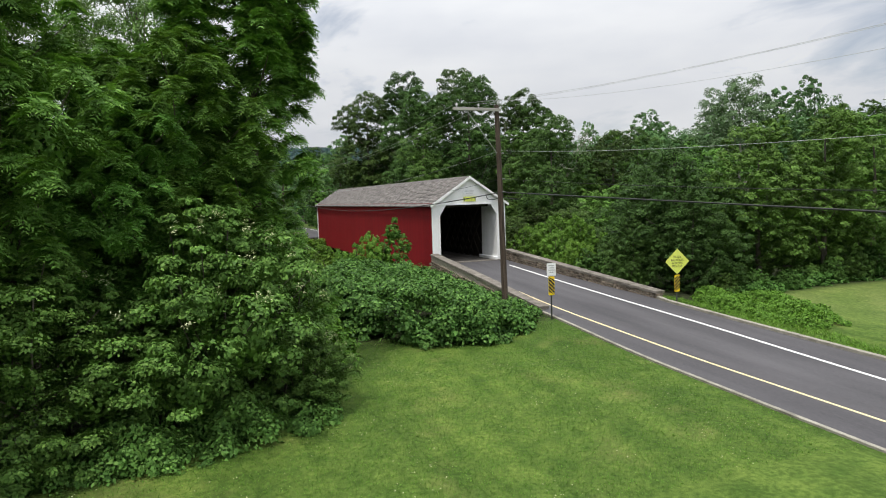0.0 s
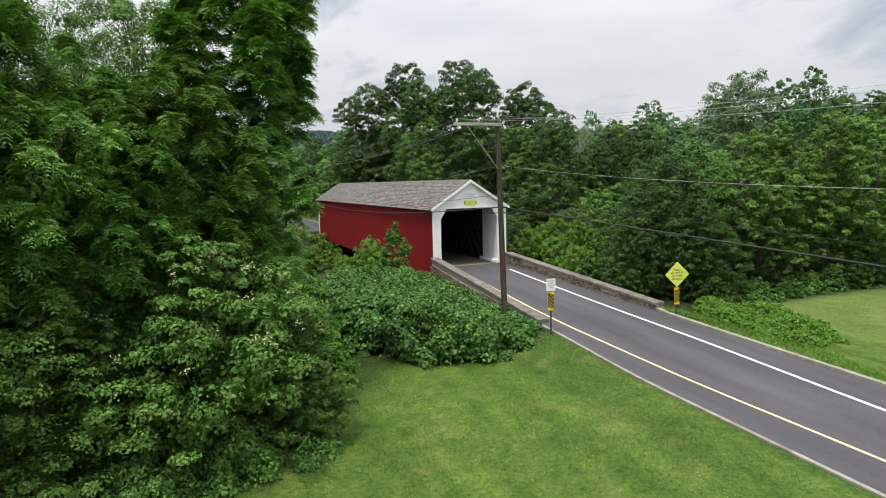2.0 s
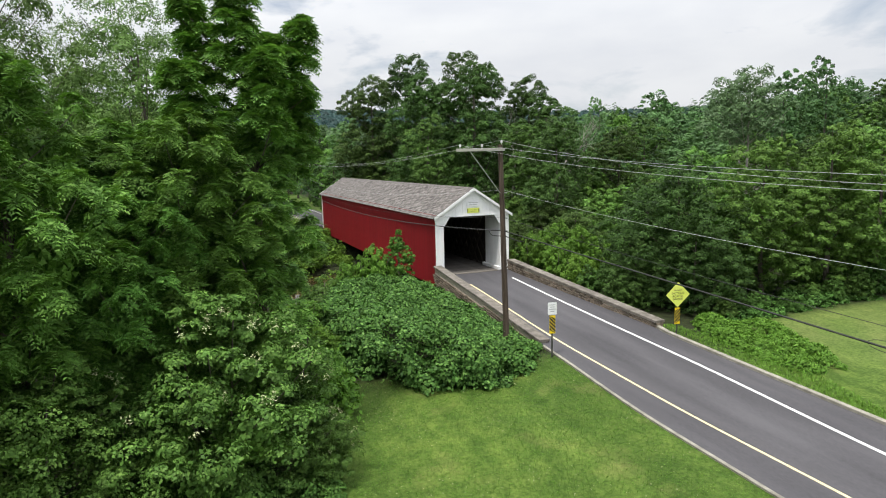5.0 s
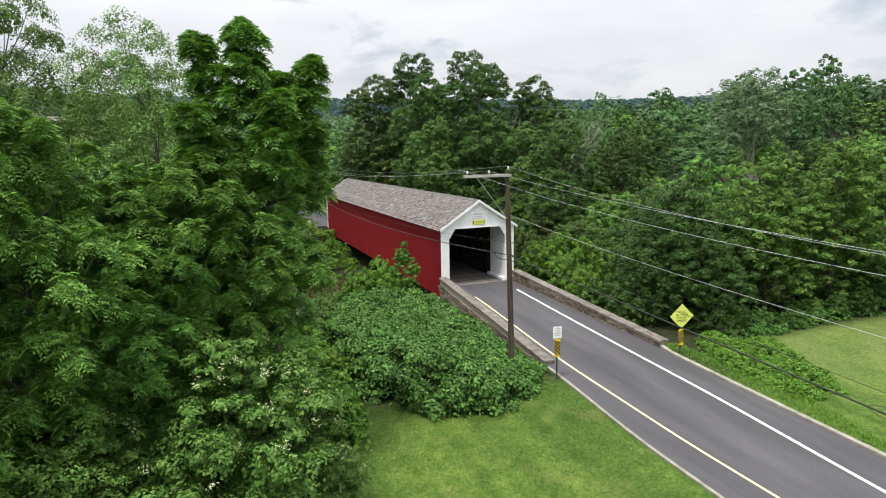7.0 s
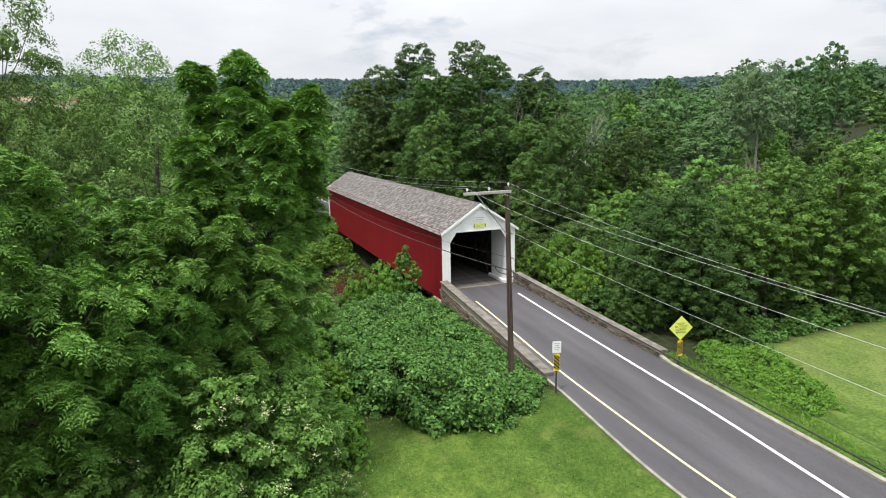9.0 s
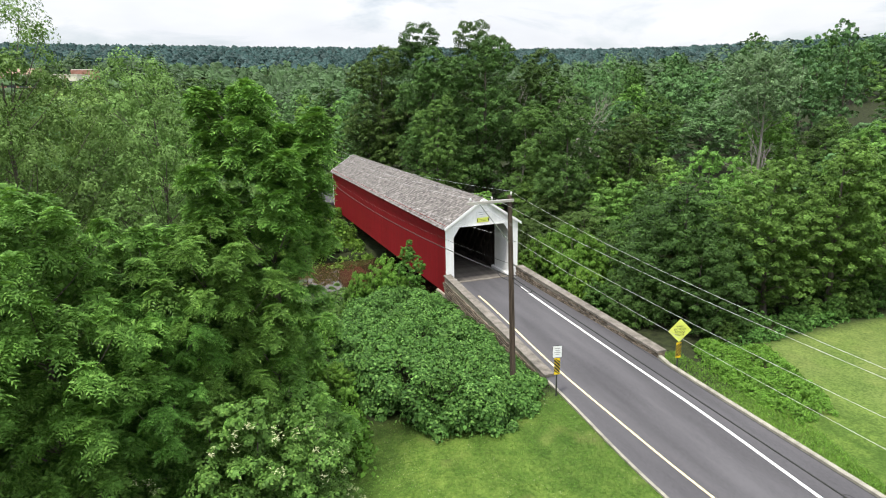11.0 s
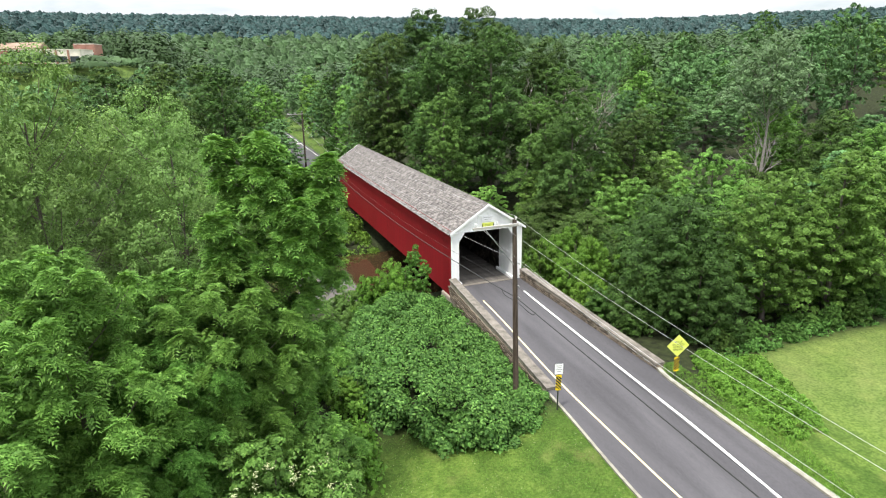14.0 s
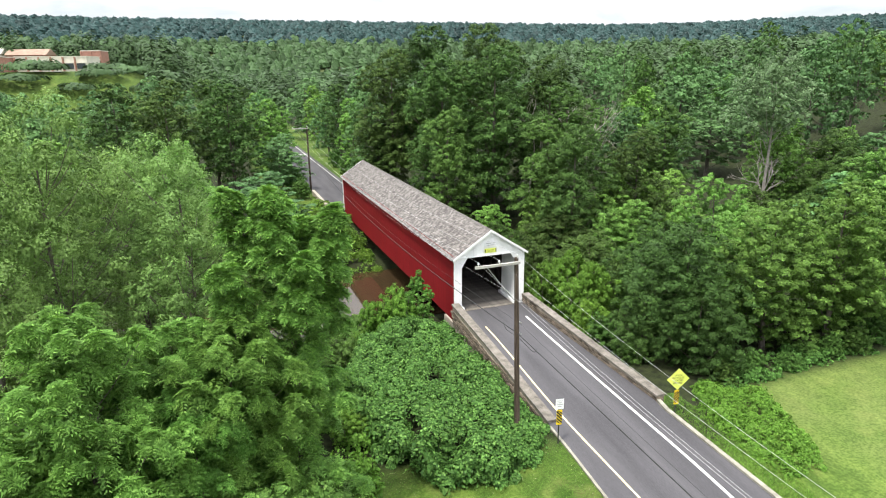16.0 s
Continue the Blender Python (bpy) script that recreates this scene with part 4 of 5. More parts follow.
def crown_clumps(rng, H, R, base, n, profile="round", rmin=0.2, rmax=0.32, k=9, lobe=(0.38, 0.58), jit=(0.72, 1.2), spires=()):
    """Clumps on the outer side of the overlapping lobes that make up the crown."""
    lobes = []
    for i in range(k):
        u = (i + 0.5) / k
        if profile == "round":
            w = math.sin(math.pi * (0.2 + 0.66 * u)) ** 0.7
        elif profile == "column":
            w = 0.98 - 0.42 * u * u
        else:
            w = math.sin(math.pi * (0.16 + 0.6 * u)) ** 0.6
        a = i * 2.39996 + rng.uniform(-0.6, 0.6)
        lr = R * rng.uniform(*lobe) * (0.72 + 0.28 * w) * (0.8 if i == k - 1 else 1.0)
        rr = max(0.0, R * w - lr) * rng.uniform(0.7, 1.15) if i < k - 1 else R * 0.12
        z = base + lr * 0.5 + (H - base - lr * 1.75) * min(1.0, u / ((k - 0.5) / k)) ** (0.8 if profile == "column" else 0.95)
        lobes.append((rr * math.cos(a), rr * math.sin(a), z, lr))
    for x, y, top, r in spires:
        # a leader that stands out of the crown, in three tapering steps
        for f, g in ((3.4, 1.0), (2.0, 0.85), (0.75, 0.6)):
            lobes.append((x * (1 - 0.08 * f), y * (1 - 0.08 * f), top - f * r * 1.35, r * g))
    out = []
    per = int(n * 1.3 / len(lobes)) + 1
    for li, (x, y, z, lr) in enumerate(lobes):
        turn = rng.uniform(0, 6.28)
        for m in range(per):
            dz = 1 - 1.5 * (m + 0.5) / per
            a = m * 2.39996 + turn + rng.uniform(-0.3, 0.3)
            q = math.sqrt(max(0.0, 1 - dz * dz))
            s = rng.uniform(*jit)
            p = (x + lr * q * math.cos(a) * s, y + lr * q * math.sin(a) * s, z + lr * 1.15 * dz * s)
            if any(lj != li and (p[0] - b[0]) ** 2 + (p[1] - b[1]) ** 2 + ((p[2] - b[2]) / 1.15) ** 2 < (0.66 * b[3]) ** 2 for lj, b in enumerate(lobes)):
                continue
            out.append((*p, lr * (rmin + (rmax - rmin) * rng.random() ** 1.4 * 1.3) * 1.45))
    return np.array(out), np.array(lobes)


def inner_mass(rng, lobes, per=160, reach=0.6, blade=leaf_tris, limit=0.36):
    """The shaded leaves inside each lobe, which close the crown."""
    C = np.repeat(lobes, per, axis=0)
    n = len(C)
    D = unit(rng.normal(size=(n, 3)))
    P = C[:, :3] + D * C[:, 3:4] * rng.uniform(0.25, reach, (n, 1)) * np.array([1, 1, 1.1])
    L = np.minimum(C[:, 3] * rng.uniform(0.26, 0.4, n) * (110 / per) ** 0.5, limit * rng.uniform(0.7, 1.2, n))
    return blade(rng, P, D + rng.normal(size=(n, 3)) * 0.3, rng.normal(size=(n, 3)), L, L * 0.7)


def trunk_bm(rng, H, r0, clumps, limbs, base, stems=1):
    bm = bmesh.new()
    for s in range(stems):
        ox, oy = (0, 0) if stems == 1 else rng.normal(size=2) * 0.35
        bend = rng.normal(size=2) * H * 0.02
        k = 7
        top = H * 0.86
        pts = [(ox * (1 + 2 * t) + bend[0] * math.sin(t * 3), oy * (1 + 2 * t) + bend[1] * math.sin(t * 2.4), -0.4 + (top + 0.4) * t) for t in [i / k for i in range(k + 1)]]
        tube(bm, pts, [r0 * (1.25 if i == 0 else 1.0) * (1 - 0.88 * i / k) / stems ** 0.5 + 0.015 for i in range(k + 1)], 8)
    order = rng.permutation(len(clumps))[:limbs]
    for i in order:
        x, y, z, r = clumps[i]
        z0 = max(base * 0.6, z - math.hypot(x, y) * rng.uniform(0.6, 1.1))
        z0 = min(z0, H * 0.8)
        t0 = z0 / H
        r1 = max(0.03, r0 * (1 - t0) * 0.42)
        m = Vector((x * 0.5, y * 0.5, z0 + (z - z0) * 0.42))
        tube(bm, [(0, 0, z0), m, (x, y, z)], [r1, r1 * 0.6, 0.015], 5, False)
    return bm


def make_tree(seed, H, R, base, n, per, leaf, material, name="tree", label="", category="tree", group="", profile="round", fronds=False, r0=None, limbs=22, stems=1, pairs=6, flat=1.0, fill=150, rmin=0.2, rmax=0.32, k=9, lobe=(0.38, 0.58), reach=0.6, up=0.3, blade=leaf_tris, wide=(0.6, 0.9), jit=(0.72, 1.2), bark="bark", spires=(), top=None):
    rng = np.random.default_rng(seed)
    t = thing(name, label, category, group)
    cl, lobes = crown_clumps(rng, top or H, R, base, n, profile, rmin, rmax, k, lobe, jit, spires)
    part("trunk", trunk_bm(rng, H, r0 or H * 0.016, cl, limbs, base, stems), M[bark], t)
    q, tn = frond_leaves(rng, cl, per, leaf, pairs) if fronds else clump_leaves(rng, cl, per, leaf, flat=flat, up=up, blade=blade, wide=wide)
    inner = inner_mass(rng, lobes, fill, reach, blade, 0.3 if fronds else max(0.18, 2.0 * leaf))
    q = np.concatenate([q, inner])
    q[:, :, 2] = np.maximum(q[:, :, 2], 0.05)
    part("crown", quads_mesh("crown", q, material, np.concatenate([tn, np.ones(len(inner))])), None, t)
    return t


def stand(x, y, turn=0.0, s=1.0, sz=None, sink=0.1):
    return Matrix.Translation((x, y, land(x, y) - sink)) @ Matrix.Rotation(turn, 4, "Z") @ Matrix.Diagonal((s, s, sz or s, 1))


# walnuts beside the lawn (tall, feathery) ------------------------------------
WG = "trees beside the lawn"
LEADERS = ((-0.5, -0.8, 16.5, 0.6), (-2.0, 0.8, 16.3, 0.62), (1.9, -0.2, 15.5, 0.55), (0.8, 0.5, 15.0, 0.5), (-2.5, -0.8, 13.8, 0.6), (1.9, 0.8, 13.0, 0.5), (0.3, -1.6, 14.2, 0.55))
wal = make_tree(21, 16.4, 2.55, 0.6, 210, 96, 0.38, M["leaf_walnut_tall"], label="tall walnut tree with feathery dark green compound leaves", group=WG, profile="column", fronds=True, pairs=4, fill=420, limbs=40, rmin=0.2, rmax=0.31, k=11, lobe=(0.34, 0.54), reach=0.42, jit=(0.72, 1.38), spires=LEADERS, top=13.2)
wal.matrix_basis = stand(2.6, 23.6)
wal2 = make_tree(33, 14.3, 4.0, 0.6, 165, 108, 0.4, M["leaf_walnut"], label="walnut tree with drooping bright green compound leaves", group=WG, profile="tall", fronds=True, pairs=4, fill=700, limbs=34, rmin=0.19, rmax=0.29, k=12, lobe=(0.34, 0.5), reach=0.45, jit=(0.8, 1.25))
for x, y, a, s, sz in ((-4.3, 19.9, 1.9, 0.8, 0.95), (-1.6, 23.2, 4.1, 0.8, 0.82), (-1.4, 20.8, 0.6, 0.6, 0.7), (-7.2, 15.6, 1.2, 0.85, 0.78), (2.4, 30.0, 3.3, 0.55, 0.5)):
    copy_thing(wal2, stand(x, y, a, s, sz))
wal2.matrix_basis = stand(0.1, 22.4, 5.0, 0.8, 0.84)

# dogwood shrub in front of them ---------------------------------------------
dog = make_tree(44, 7.2, 3.4, -0.3, 140, 240, 0.125, M["leaf_dogwood"], name="shrub", label="large rounded dogwood shrub with cream flower clusters", category="shrub", group="shrubs beside the lawn", limbs=14, r0=0.08, stems=3, fill=900, rmin=0.2, rmax=0.32, k=11, lobe=(0.34, 0.5), flat=0.42, up=0.6, reach=0.55, blade=leaf_quads, wide=(0.46, 0.66))
rng = np.random.default_rng(9)
bq = []
for k in range(32):
    a, u = rng.normal(-0.7, 1.0), rng.uniform(0.5, 1.0)
    r = 3.5 * math.sin(math.pi * (0.16 + 0.8 * u)) ** 0.6 * rng.uniform(0.86, 1.02)
    c = np.array([r * math.cos(a), r * math.sin(a), 0.4 + 6.7 * u])
    P = c + rng.normal(size=(18, 3)) * np.array([0.07, 0.07, 0.09])
    bq.append(leaf_quads(rng, P, np.tile([0, 0, 1.0], (18, 1)) + rng.normal(size=(18, 3)) * 0.6, rng.normal(size=(18, 3)), np.full(18, 0.1), np.full(18, 0.032)))
part("blossom", quads_mesh("blossom", np.concatenate(bq), M["blossom"]), None, dog, "cream flower clusters")
for x, y, a, s, sz in ((-3.6, 18.4, 2.0, 0.85, 0.74), (2.4, 21.6, 4.0, 0.72, 0.74), (3.5, 19.6, 1.0, 0.42, 0.38)):
    copy_thing(dog, stand(x, y, a, s, sz))
dog.matrix_basis = stand(0.6, 19.6, 0.0, 1.0, 0.95)

# pale trees behind the walnuts ----------------------------------------------
pale = make_tree(55, 18.5, 4.6, 1.6, 130, 380, 0.1, M["leaf_pale"], label="tall pale green willow with thin airy crown", group="trees along the creek", profile="tall", limbs=60, fill=260, rmin=0.18, rmax=0.32, k=13, lobe=(0.32, 0.5), reach=0.4, r0=0.2)
for x, y, a, s, sz in ((-8.8, 27.6, 5.2, 0.8, 0.96), (-9.6, 33.5, 1.0, 1.0, 1.02), (-6.3, 29.6, 2.2, 0.9, 1.05), (-4.0, 35.5, 0.6, 1.0, 0.92), (-5.0, 42.5, 3.0, 1.1, 0.9), (-11.5, 45, 4.0, 1.1, 0.95), (0.8, 38, 5.0, 0.8, 0.72)):
    copy_thing(pale, stand(x, y, a, s, sz))
pale.matrix_basis = stand(-1.3, 30.0, 0.0, 0.9, 0.95)

# woodland prototypes ----------------------------------------------------------
WOOD_LABELS = ("broad dark green woodland tree with dense leafy crown", "tall leafy green woodland tree", "bushy mid-green woodland tree branching to the ground", "slender woodland tree with uneven green crown")
G = "trees of the wood behind the bridge"
protos = [
    make_tree(61, 18.0, 5.2, 0.6, 210, 250, 0.165, M["leaf_dark"], label=WOOD_LABELS[0], group=G, limbs=16, fill=420, rmin=0.13, rmax=0.22, k=8, lobe=(0.38, 0.56), jit=(0.84, 1.14), reach=0.42, up=0.55, flat=0.75),
    make_tree(62, 20.0, 4.6, 0.6, 190, 250, 0.165, M["leaf_wood"], label=WOOD_LABELS[1], group=G, profile="tall", limbs=18, fill=420, rmin=0.13, rmax=0.22, k=9, lobe=(0.36, 0.54), jit=(0.8, 1.18), reach=0.42, up=0.55, flat=0.75),
    make_tree(63, 13.0, 4.4, 0.3, 170, 240, 0.16, M["leaf_bright"], label=WOOD_LABELS[2], group=G, limbs=12, fill=420, rmin=0.13, rmax=0.22, k=8, lobe=(0.38, 0.56), jit=(0.8, 1.18), reach=0.42, up=0.55, flat=0.75),
    make_tree(64, 16.0, 3.9, 0.6, 170, 240, 0.16, M["leaf_wood"], label=WOOD_LABELS[3], group=G, profile="tall", limbs=18, fill=420, rmin=0.13, rmax=0.22, k=8, lobe=(0.38, 0.56), jit=(0.8, 1.18), reach=0.42, up=0.55, flat=0.75),
]
fine = [
    make_tree(71, 11.0, 5.0, -0.4, 230, 250, 0.14, M["leaf_dark"], label="dense rounded dark green tree reaching the ground", group="trees beyond the road", limbs=14, fill=420, rmin=0.12, rmax=0.21, k=11, lobe=(0.36, 0.52), jit=(0.82, 1.14), reach=0.42, up=0.55, flat=0.75),
    make_tree(72, 12.5, 4.0, -0.4, 220, 250, 0.14, M["leaf_bright"], label="leafy fresh green tree at the meadow edge", group="trees beyond the road", profile="tall", limbs=14, fill=420, rmin=0.12, rmax=0.21, k=11, lobe=(0.34, 0.52), jit=(0.82, 1.18), reach=0.42, up=0.55, flat=0.75),
]
bush = make_tree(91, 4.2, 2.2, 0.1, 80, 230, 0.13, M["leaf_wood"], name="shrub", label="leafy green shrub growing against the bridge approach", category="shrub", group="shrubs round the bridge", limbs=8, r0=0.05, stems=3, rmin=0.17, rmax=0.27, fill=200, jit=(0.78, 1.22))
yellow_bush = make_tree(93, 4.2, 2.1, 0.1, 80, 260, 0.11, M["leaf_weed"], name="shrub", label="yellow-green leafy shrub below the red bridge wall", category="shrub", group="shrubs round the bridge", limbs=8, r0=0.05, stems=3, rmin=0.17, rmax=0.27, fill=200, jit=(0.78, 1.22))
sapling = make_tree(92, 5.6, 1.35, 0.4, 150, 150, 0.085, M["leaf_walnut"], name="sapling", label="slender young tree growing against the red bridge wall", category="tree", profile="column", limbs=14, r0=0.05, rmin=0.16, rmax=0.28, k=13, lobe=(0.26, 0.42), fill=150, jit=(0.75, 1.3), spires=((0.1, 0.0, 5.6, 0.28), (-0.35, 0.1, 5.1, 0.25)), top=5.0)
mid = [
    make_tree(95, 18.0, 5.2, 1.5, 130, 165, 0.25, M["leaf_dark"], label="tall dark green tree in the middle of the wood", group=G, limbs=10, fill=100, rmin=0.14, rmax=0.24, k=8, lobe=(0.38, 0.56), jit=(0.84, 1.14), reach=0.45, up=0.55, flat=0.75),
    make_tree(96, 15.5, 4.6, 1.2, 130, 165, 0.25, M["leaf_far"], label="pale green tree in the middle of the wood", group=G, profile="tall", limbs=10, fill=100, rmin=0.14, rmax=0.24, k=8, lobe=(0.38, 0.56), jit=(0.84, 1.14), reach=0.45, up=0.55, flat=0.75),
    make_tree(97, 16.5, 4.8, 1.2, 130, 165, 0.25, M["leaf_bright"], label="fresh green tree in the middle of the wood", group=G, limbs=10, fill=100, rmin=0.14, rmax=0.24, k=8, lobe=(0.38, 0.56), jit=(0.84, 1.14), reach=0.45, up=0.55, flat=0.75),
]
light = [
    make_tree(81, 18.0, 5.4, 1.5, 80, 120, 0.34, M["leaf_far"], label="broad green tree in the far part of the wood", group=G, limbs=6, fill=60, rmin=0.15, rmax=0.25, k=7, lobe=(0.4, 0.58), jit=(0.86, 1.12), up=0.5),
    make_tree(82, 16.0, 5.0, 2.0, 80, 120, 0.34, M["leaf_wood"], label="fresh green tree in the far part of the wood", group=G, profile="tall", limbs=6, fill=60, rmin=0.15, rmax=0.25, k=7, lobe=(0.4, 0.58), jit=(0.86, 1.12), up=0.5),
    make_tree(83, 17.5, 5.0, 2.0, 80, 120, 0.34, M["leaf_far"], label="grey-green tree in the far part of the wood", group=G, profile="tall", limbs=6, fill=60, rmin=0.15, rmax=0.25, k=7, lobe=(0.4, 0.58), jit=(0.86, 1.12), up=0.5),
]
# measured trees: x, y, turn, width factor, height factor
for p, spots in (
    (fine[0], ((28.2, 50.5, 4.2, 0.62, 0.56), (34.6, 40.5, 3.0, 0.9, 0.86), (29.2, 58.5, 2.8, 0.7, 0.55), (33.0, 48.5, 0.6, 0.85, 0.66), (34.5, 57.0, 1.9, 1.0, 0.8), (30.5, 63.5, 5.0, 0.8, 0.6))),
    (fine[1], ((43.0, 31.2, 1.0, 1.05, 1.0), (48.2, 31.4, 2.5, 1.1, 0.98), (53.5, 31.5, 0.2, 1.1, 1.05), (40.6, 37.0, 5.0, 0.95, 0.8), (49.0, 37.0, 3.6, 1.0, 0.66), (58.0, 33.0, 2.0, 1.2, 1.1), (30.4, 66.0, 0.5, 0.8, 0.66), (60.5, 40.5, 4.4, 1.2, 1.15))),
):
    for x, y, a, s, sz in spots:
        copy_thing(p, stand(x, y, a, s, sz))
for x, y, a, s, sz in ((26.6, 36.8, 2.2, 0.85, 0.72), (9.2, 46.0, 1.4, 1.0, 0.8), (26.4, 46.6, 3.0, 0.9, 1.0), (7.4, 41.0, 2.0, 0.9, 0.75), (15.3, 48.0, 5.0, 0.55, 0.7)):
    copy_thing(bush, stand(x, y, a, s, sz))
for x, y, a, s, sz in ((8.0, 66.5, 1.0, 0.9, 0.6), (12.2, 69.5, 2.0, 1.1, 0.7), (15.6, 76.0, 3.0, 0.9, 0.6), (5.0, 71.5, 4.0, 1.3, 0.9), (10.5, 77.5, 5.0, 1.3, 0.8), (6.0, 31.0, 0.3, 0.55, 0.5), (5.6, 35.5, 2.0, 0.8, 0.7), (9.6, 43.5, 1.0, 0.7, 0.6)):
    copy_thing(yellow_bush, stand(x, y, a, s, sz))
yellow_bush.matrix_basis = stand(12.6, 44.6, 0.0, 0.95, 1.3)
copy_thing(yellow_bush, stand(10.9, 45.4, 2.0, 0.8, 0.8))
bush.matrix_basis = stand(13.8, 46.6, 0.0, 0.8, 1.0)
sapling.matrix_basis = stand(14.6, 44.7, 0.0, 1.15, 1.2)
for x, y, a, s, sz in ((30.6, 31.2, 2.0, 0.62, 0.62), (28.6, 34.6, 4.4, 0.5, 0.5)):
    copy_thing(fine[0], stand(x, y, a, s, sz, 0.6))
for k in range(13):
    a = k * 2.4
    copy_thing(bush, stand(32.2 + 2.25 * k, 29.4 + 0.5 * math.sin(a) - 0.01 * k, a, 0.62 + 0.12 * math.cos(a * 1.7), 0.5 + 0.14 * math.sin(a * 2.3), 0.35))
for x, y, a, s, sz in ((31.0, 28.9, 3.6, 0.5, 0.4), (27.2, 33.6, 1.6, 0.6, 0.55)):
    copy_thing(bush, stand(x, y, a, s, sz, 0.3))
fine[0].matrix_basis = stand(31.9, 34.4, 0.3, 1.0, 0.92)
fine[1].matrix_basis = stand(37.6, 32.0, 0.0, 1.0, 0.93)

# a grey-green tree on a long bare trunk, and a fresh green one beside it
grey = make_tree(66, 22.8, 5.6, 12.0, 74, 200, 0.22, M["leaf_grey"], label="tall grey-green tree on a long bare pale trunk", group="trees beyond the road", limbs=40, fill=150, rmin=0.22, rmax=0.36, k=9, lobe=(0.32, 0.5), bark="dead_wood", reach=0.5, r0=0.24)
grey.matrix_basis = stand(70.0, 63.5, 0.3, 1.1, (22.6 - land(70.0, 63.5)) / 22.8)
copy_thing(fine[1], stand(42.6, 43.6, 2.4, 0.9, 1.08))
for x, y, a, s, sz in ((27.0, 45.8, 0.2, 1.1, 1.0), (28.0, 53.0, 2.2, 1.1, 1.0), (27.2, 41.3, 4.0, 1.05, 0.9), (29.6, 46.4, 5.0, 1.2, 1.15), (26.4, 38.2, 1.0, 0.8, 0.7), (29.4, 42.4, 2.6, 1.2, 1.1)):
    copy_thing(yellow_bush, stand(x, y, a, s, sz))

# the tall group behind the bridge
for p, spots in (
    (0, ((34.0, 99, 0.5, 1.5, 1.42), (27.8, 97, 2.2, 1.2, 1.22), (37.5, 80, 1.4, 1.35, 1.3), (31.5, 84, 3.0, 1.1, 1.2), (42.5, 93, 4.0, 1.4, 1.42), (47.5, 82, 2.6, 1.2, 1.2))),
    (2, ((40.0, 52.0, 1.0, 1.0, 0.8), (42.5, 59.0, 2.0, 1.1, 0.9), (37.5, 63.0, 0.2, 1.0, 0.8), (48.5, 62.0, 4.0, 1.1, 0.95))),
    (1, ((44, 72, 1.0, 1.2, 1.0), (29.0, 75, 5.0, 0.9, 0.86), (38, 66, 2.0, 1.1, 0.85))),
):
    for x, y, a, s, sz in spots:
        copy_thing(protos[p], stand(x, y, a, s, sz))

# dark trees beyond the creek, and a yellowish one before them
for i, (x, y, a, s, top) in enumerate(((3.6, 100.0, 0.4, 1.05, 20.0), (-4.8, 99.0, 2.1, 1.1, 20.6), (-12.5, 103.0, 3.7, 1.15, 20.2), (1.0, 109.0, 5.1, 1.1, 20.5))):
    copy_thing(mid[0], stand(x, y, a, s, (top - land(x, y)) / 18.0))
copy_thing(fine[1], stand(-3.4, 72.0, 1.3, 1.15, (15.5 - land(-3.4, 72.0)) / 12.5))
for x, y, a, s, top in ((37.2, 58.5, 0.4, 0.95, 15.4), (45.6, 58.6, 2.0, 0.95, 14.4)):
    copy_thing(protos[0], stand(x, y, a, s, (top - land(x, y)) / 18.0))

# trees hugging the far road
for i, (x, y, top) in enumerate(((25.8, 98.0, 14.0), (11.0, 103.0, 12.0), (10.6, 113.0, 17.0), (10.4, 124.0, 15.0), (11.0, 136.0, 18.0), (11.2, 150.0, 17.0), (9.6, 168.0, 18.0), (26.4, 108.0, 19.0), (26.4, 120.0, 16.5), (26.4, 132.0, 19.0), (26.4, 146.0, 17.0), (26.4, 164.0, 18.0))):
    copy_thing(mid[i % 3], stand(x, y, i * 2.1, 0.95, (top - land(x, y)) / (18.0, 15.5, 16.5)[i % 3]))

# low dark trees in the gap before the grey tree
for i, (x, y, top) in enumerate(((52.0, 50.0, 6.5), (58.0, 54.5, 7.0), (64.5, 59.0, 7.5), (57.0, 47.5, 7.0), (64.0, 51.5, 8.5), (76.0, 66.0, 10.0), (83.0, 60.0, 12.5), (90.0, 68.0, 13.5), (98.0, 62.0, 14.0))):
    copy_thing(fine[i % 2], stand(x, y, i * 1.9, 1.0, (top - land(x, y)) / (11.0, 12.5)[i % 2]))

# trees and shrubs that close the far side of the wood and the verge of the far road
for i, (x, y) in enumerate(((103.0, 104.0), (112.0, 113.0), (120.0, 124.0), (96.0, 112.0), (128.0, 116.0), (172.0, 122.0), (186.0, 131.0), (197.0, 122.0), (178.0, 140.0), (203.0, 138.0), (158.0, 116.0))):
    copy_thing(light[i % 3], stand(x, y, i * 1.7, 1.2, 0.85 + 0.05 * (i % 4)))
for i, (x, y) in enumerate(((24.4, 93.0), (24.0, 97.5), (24.6, 102.0), (24.0, 110.0), (24.3, 118.0), (24.1, 127.0), (12.6, 96.0), (12.9, 101.5), (12.4, 108.0), (12.8, 118.0))):
    copy_thing(bush, stand(x, y, i * 2.3, 0.95, 0.8 + 0.1 * (i % 3)))

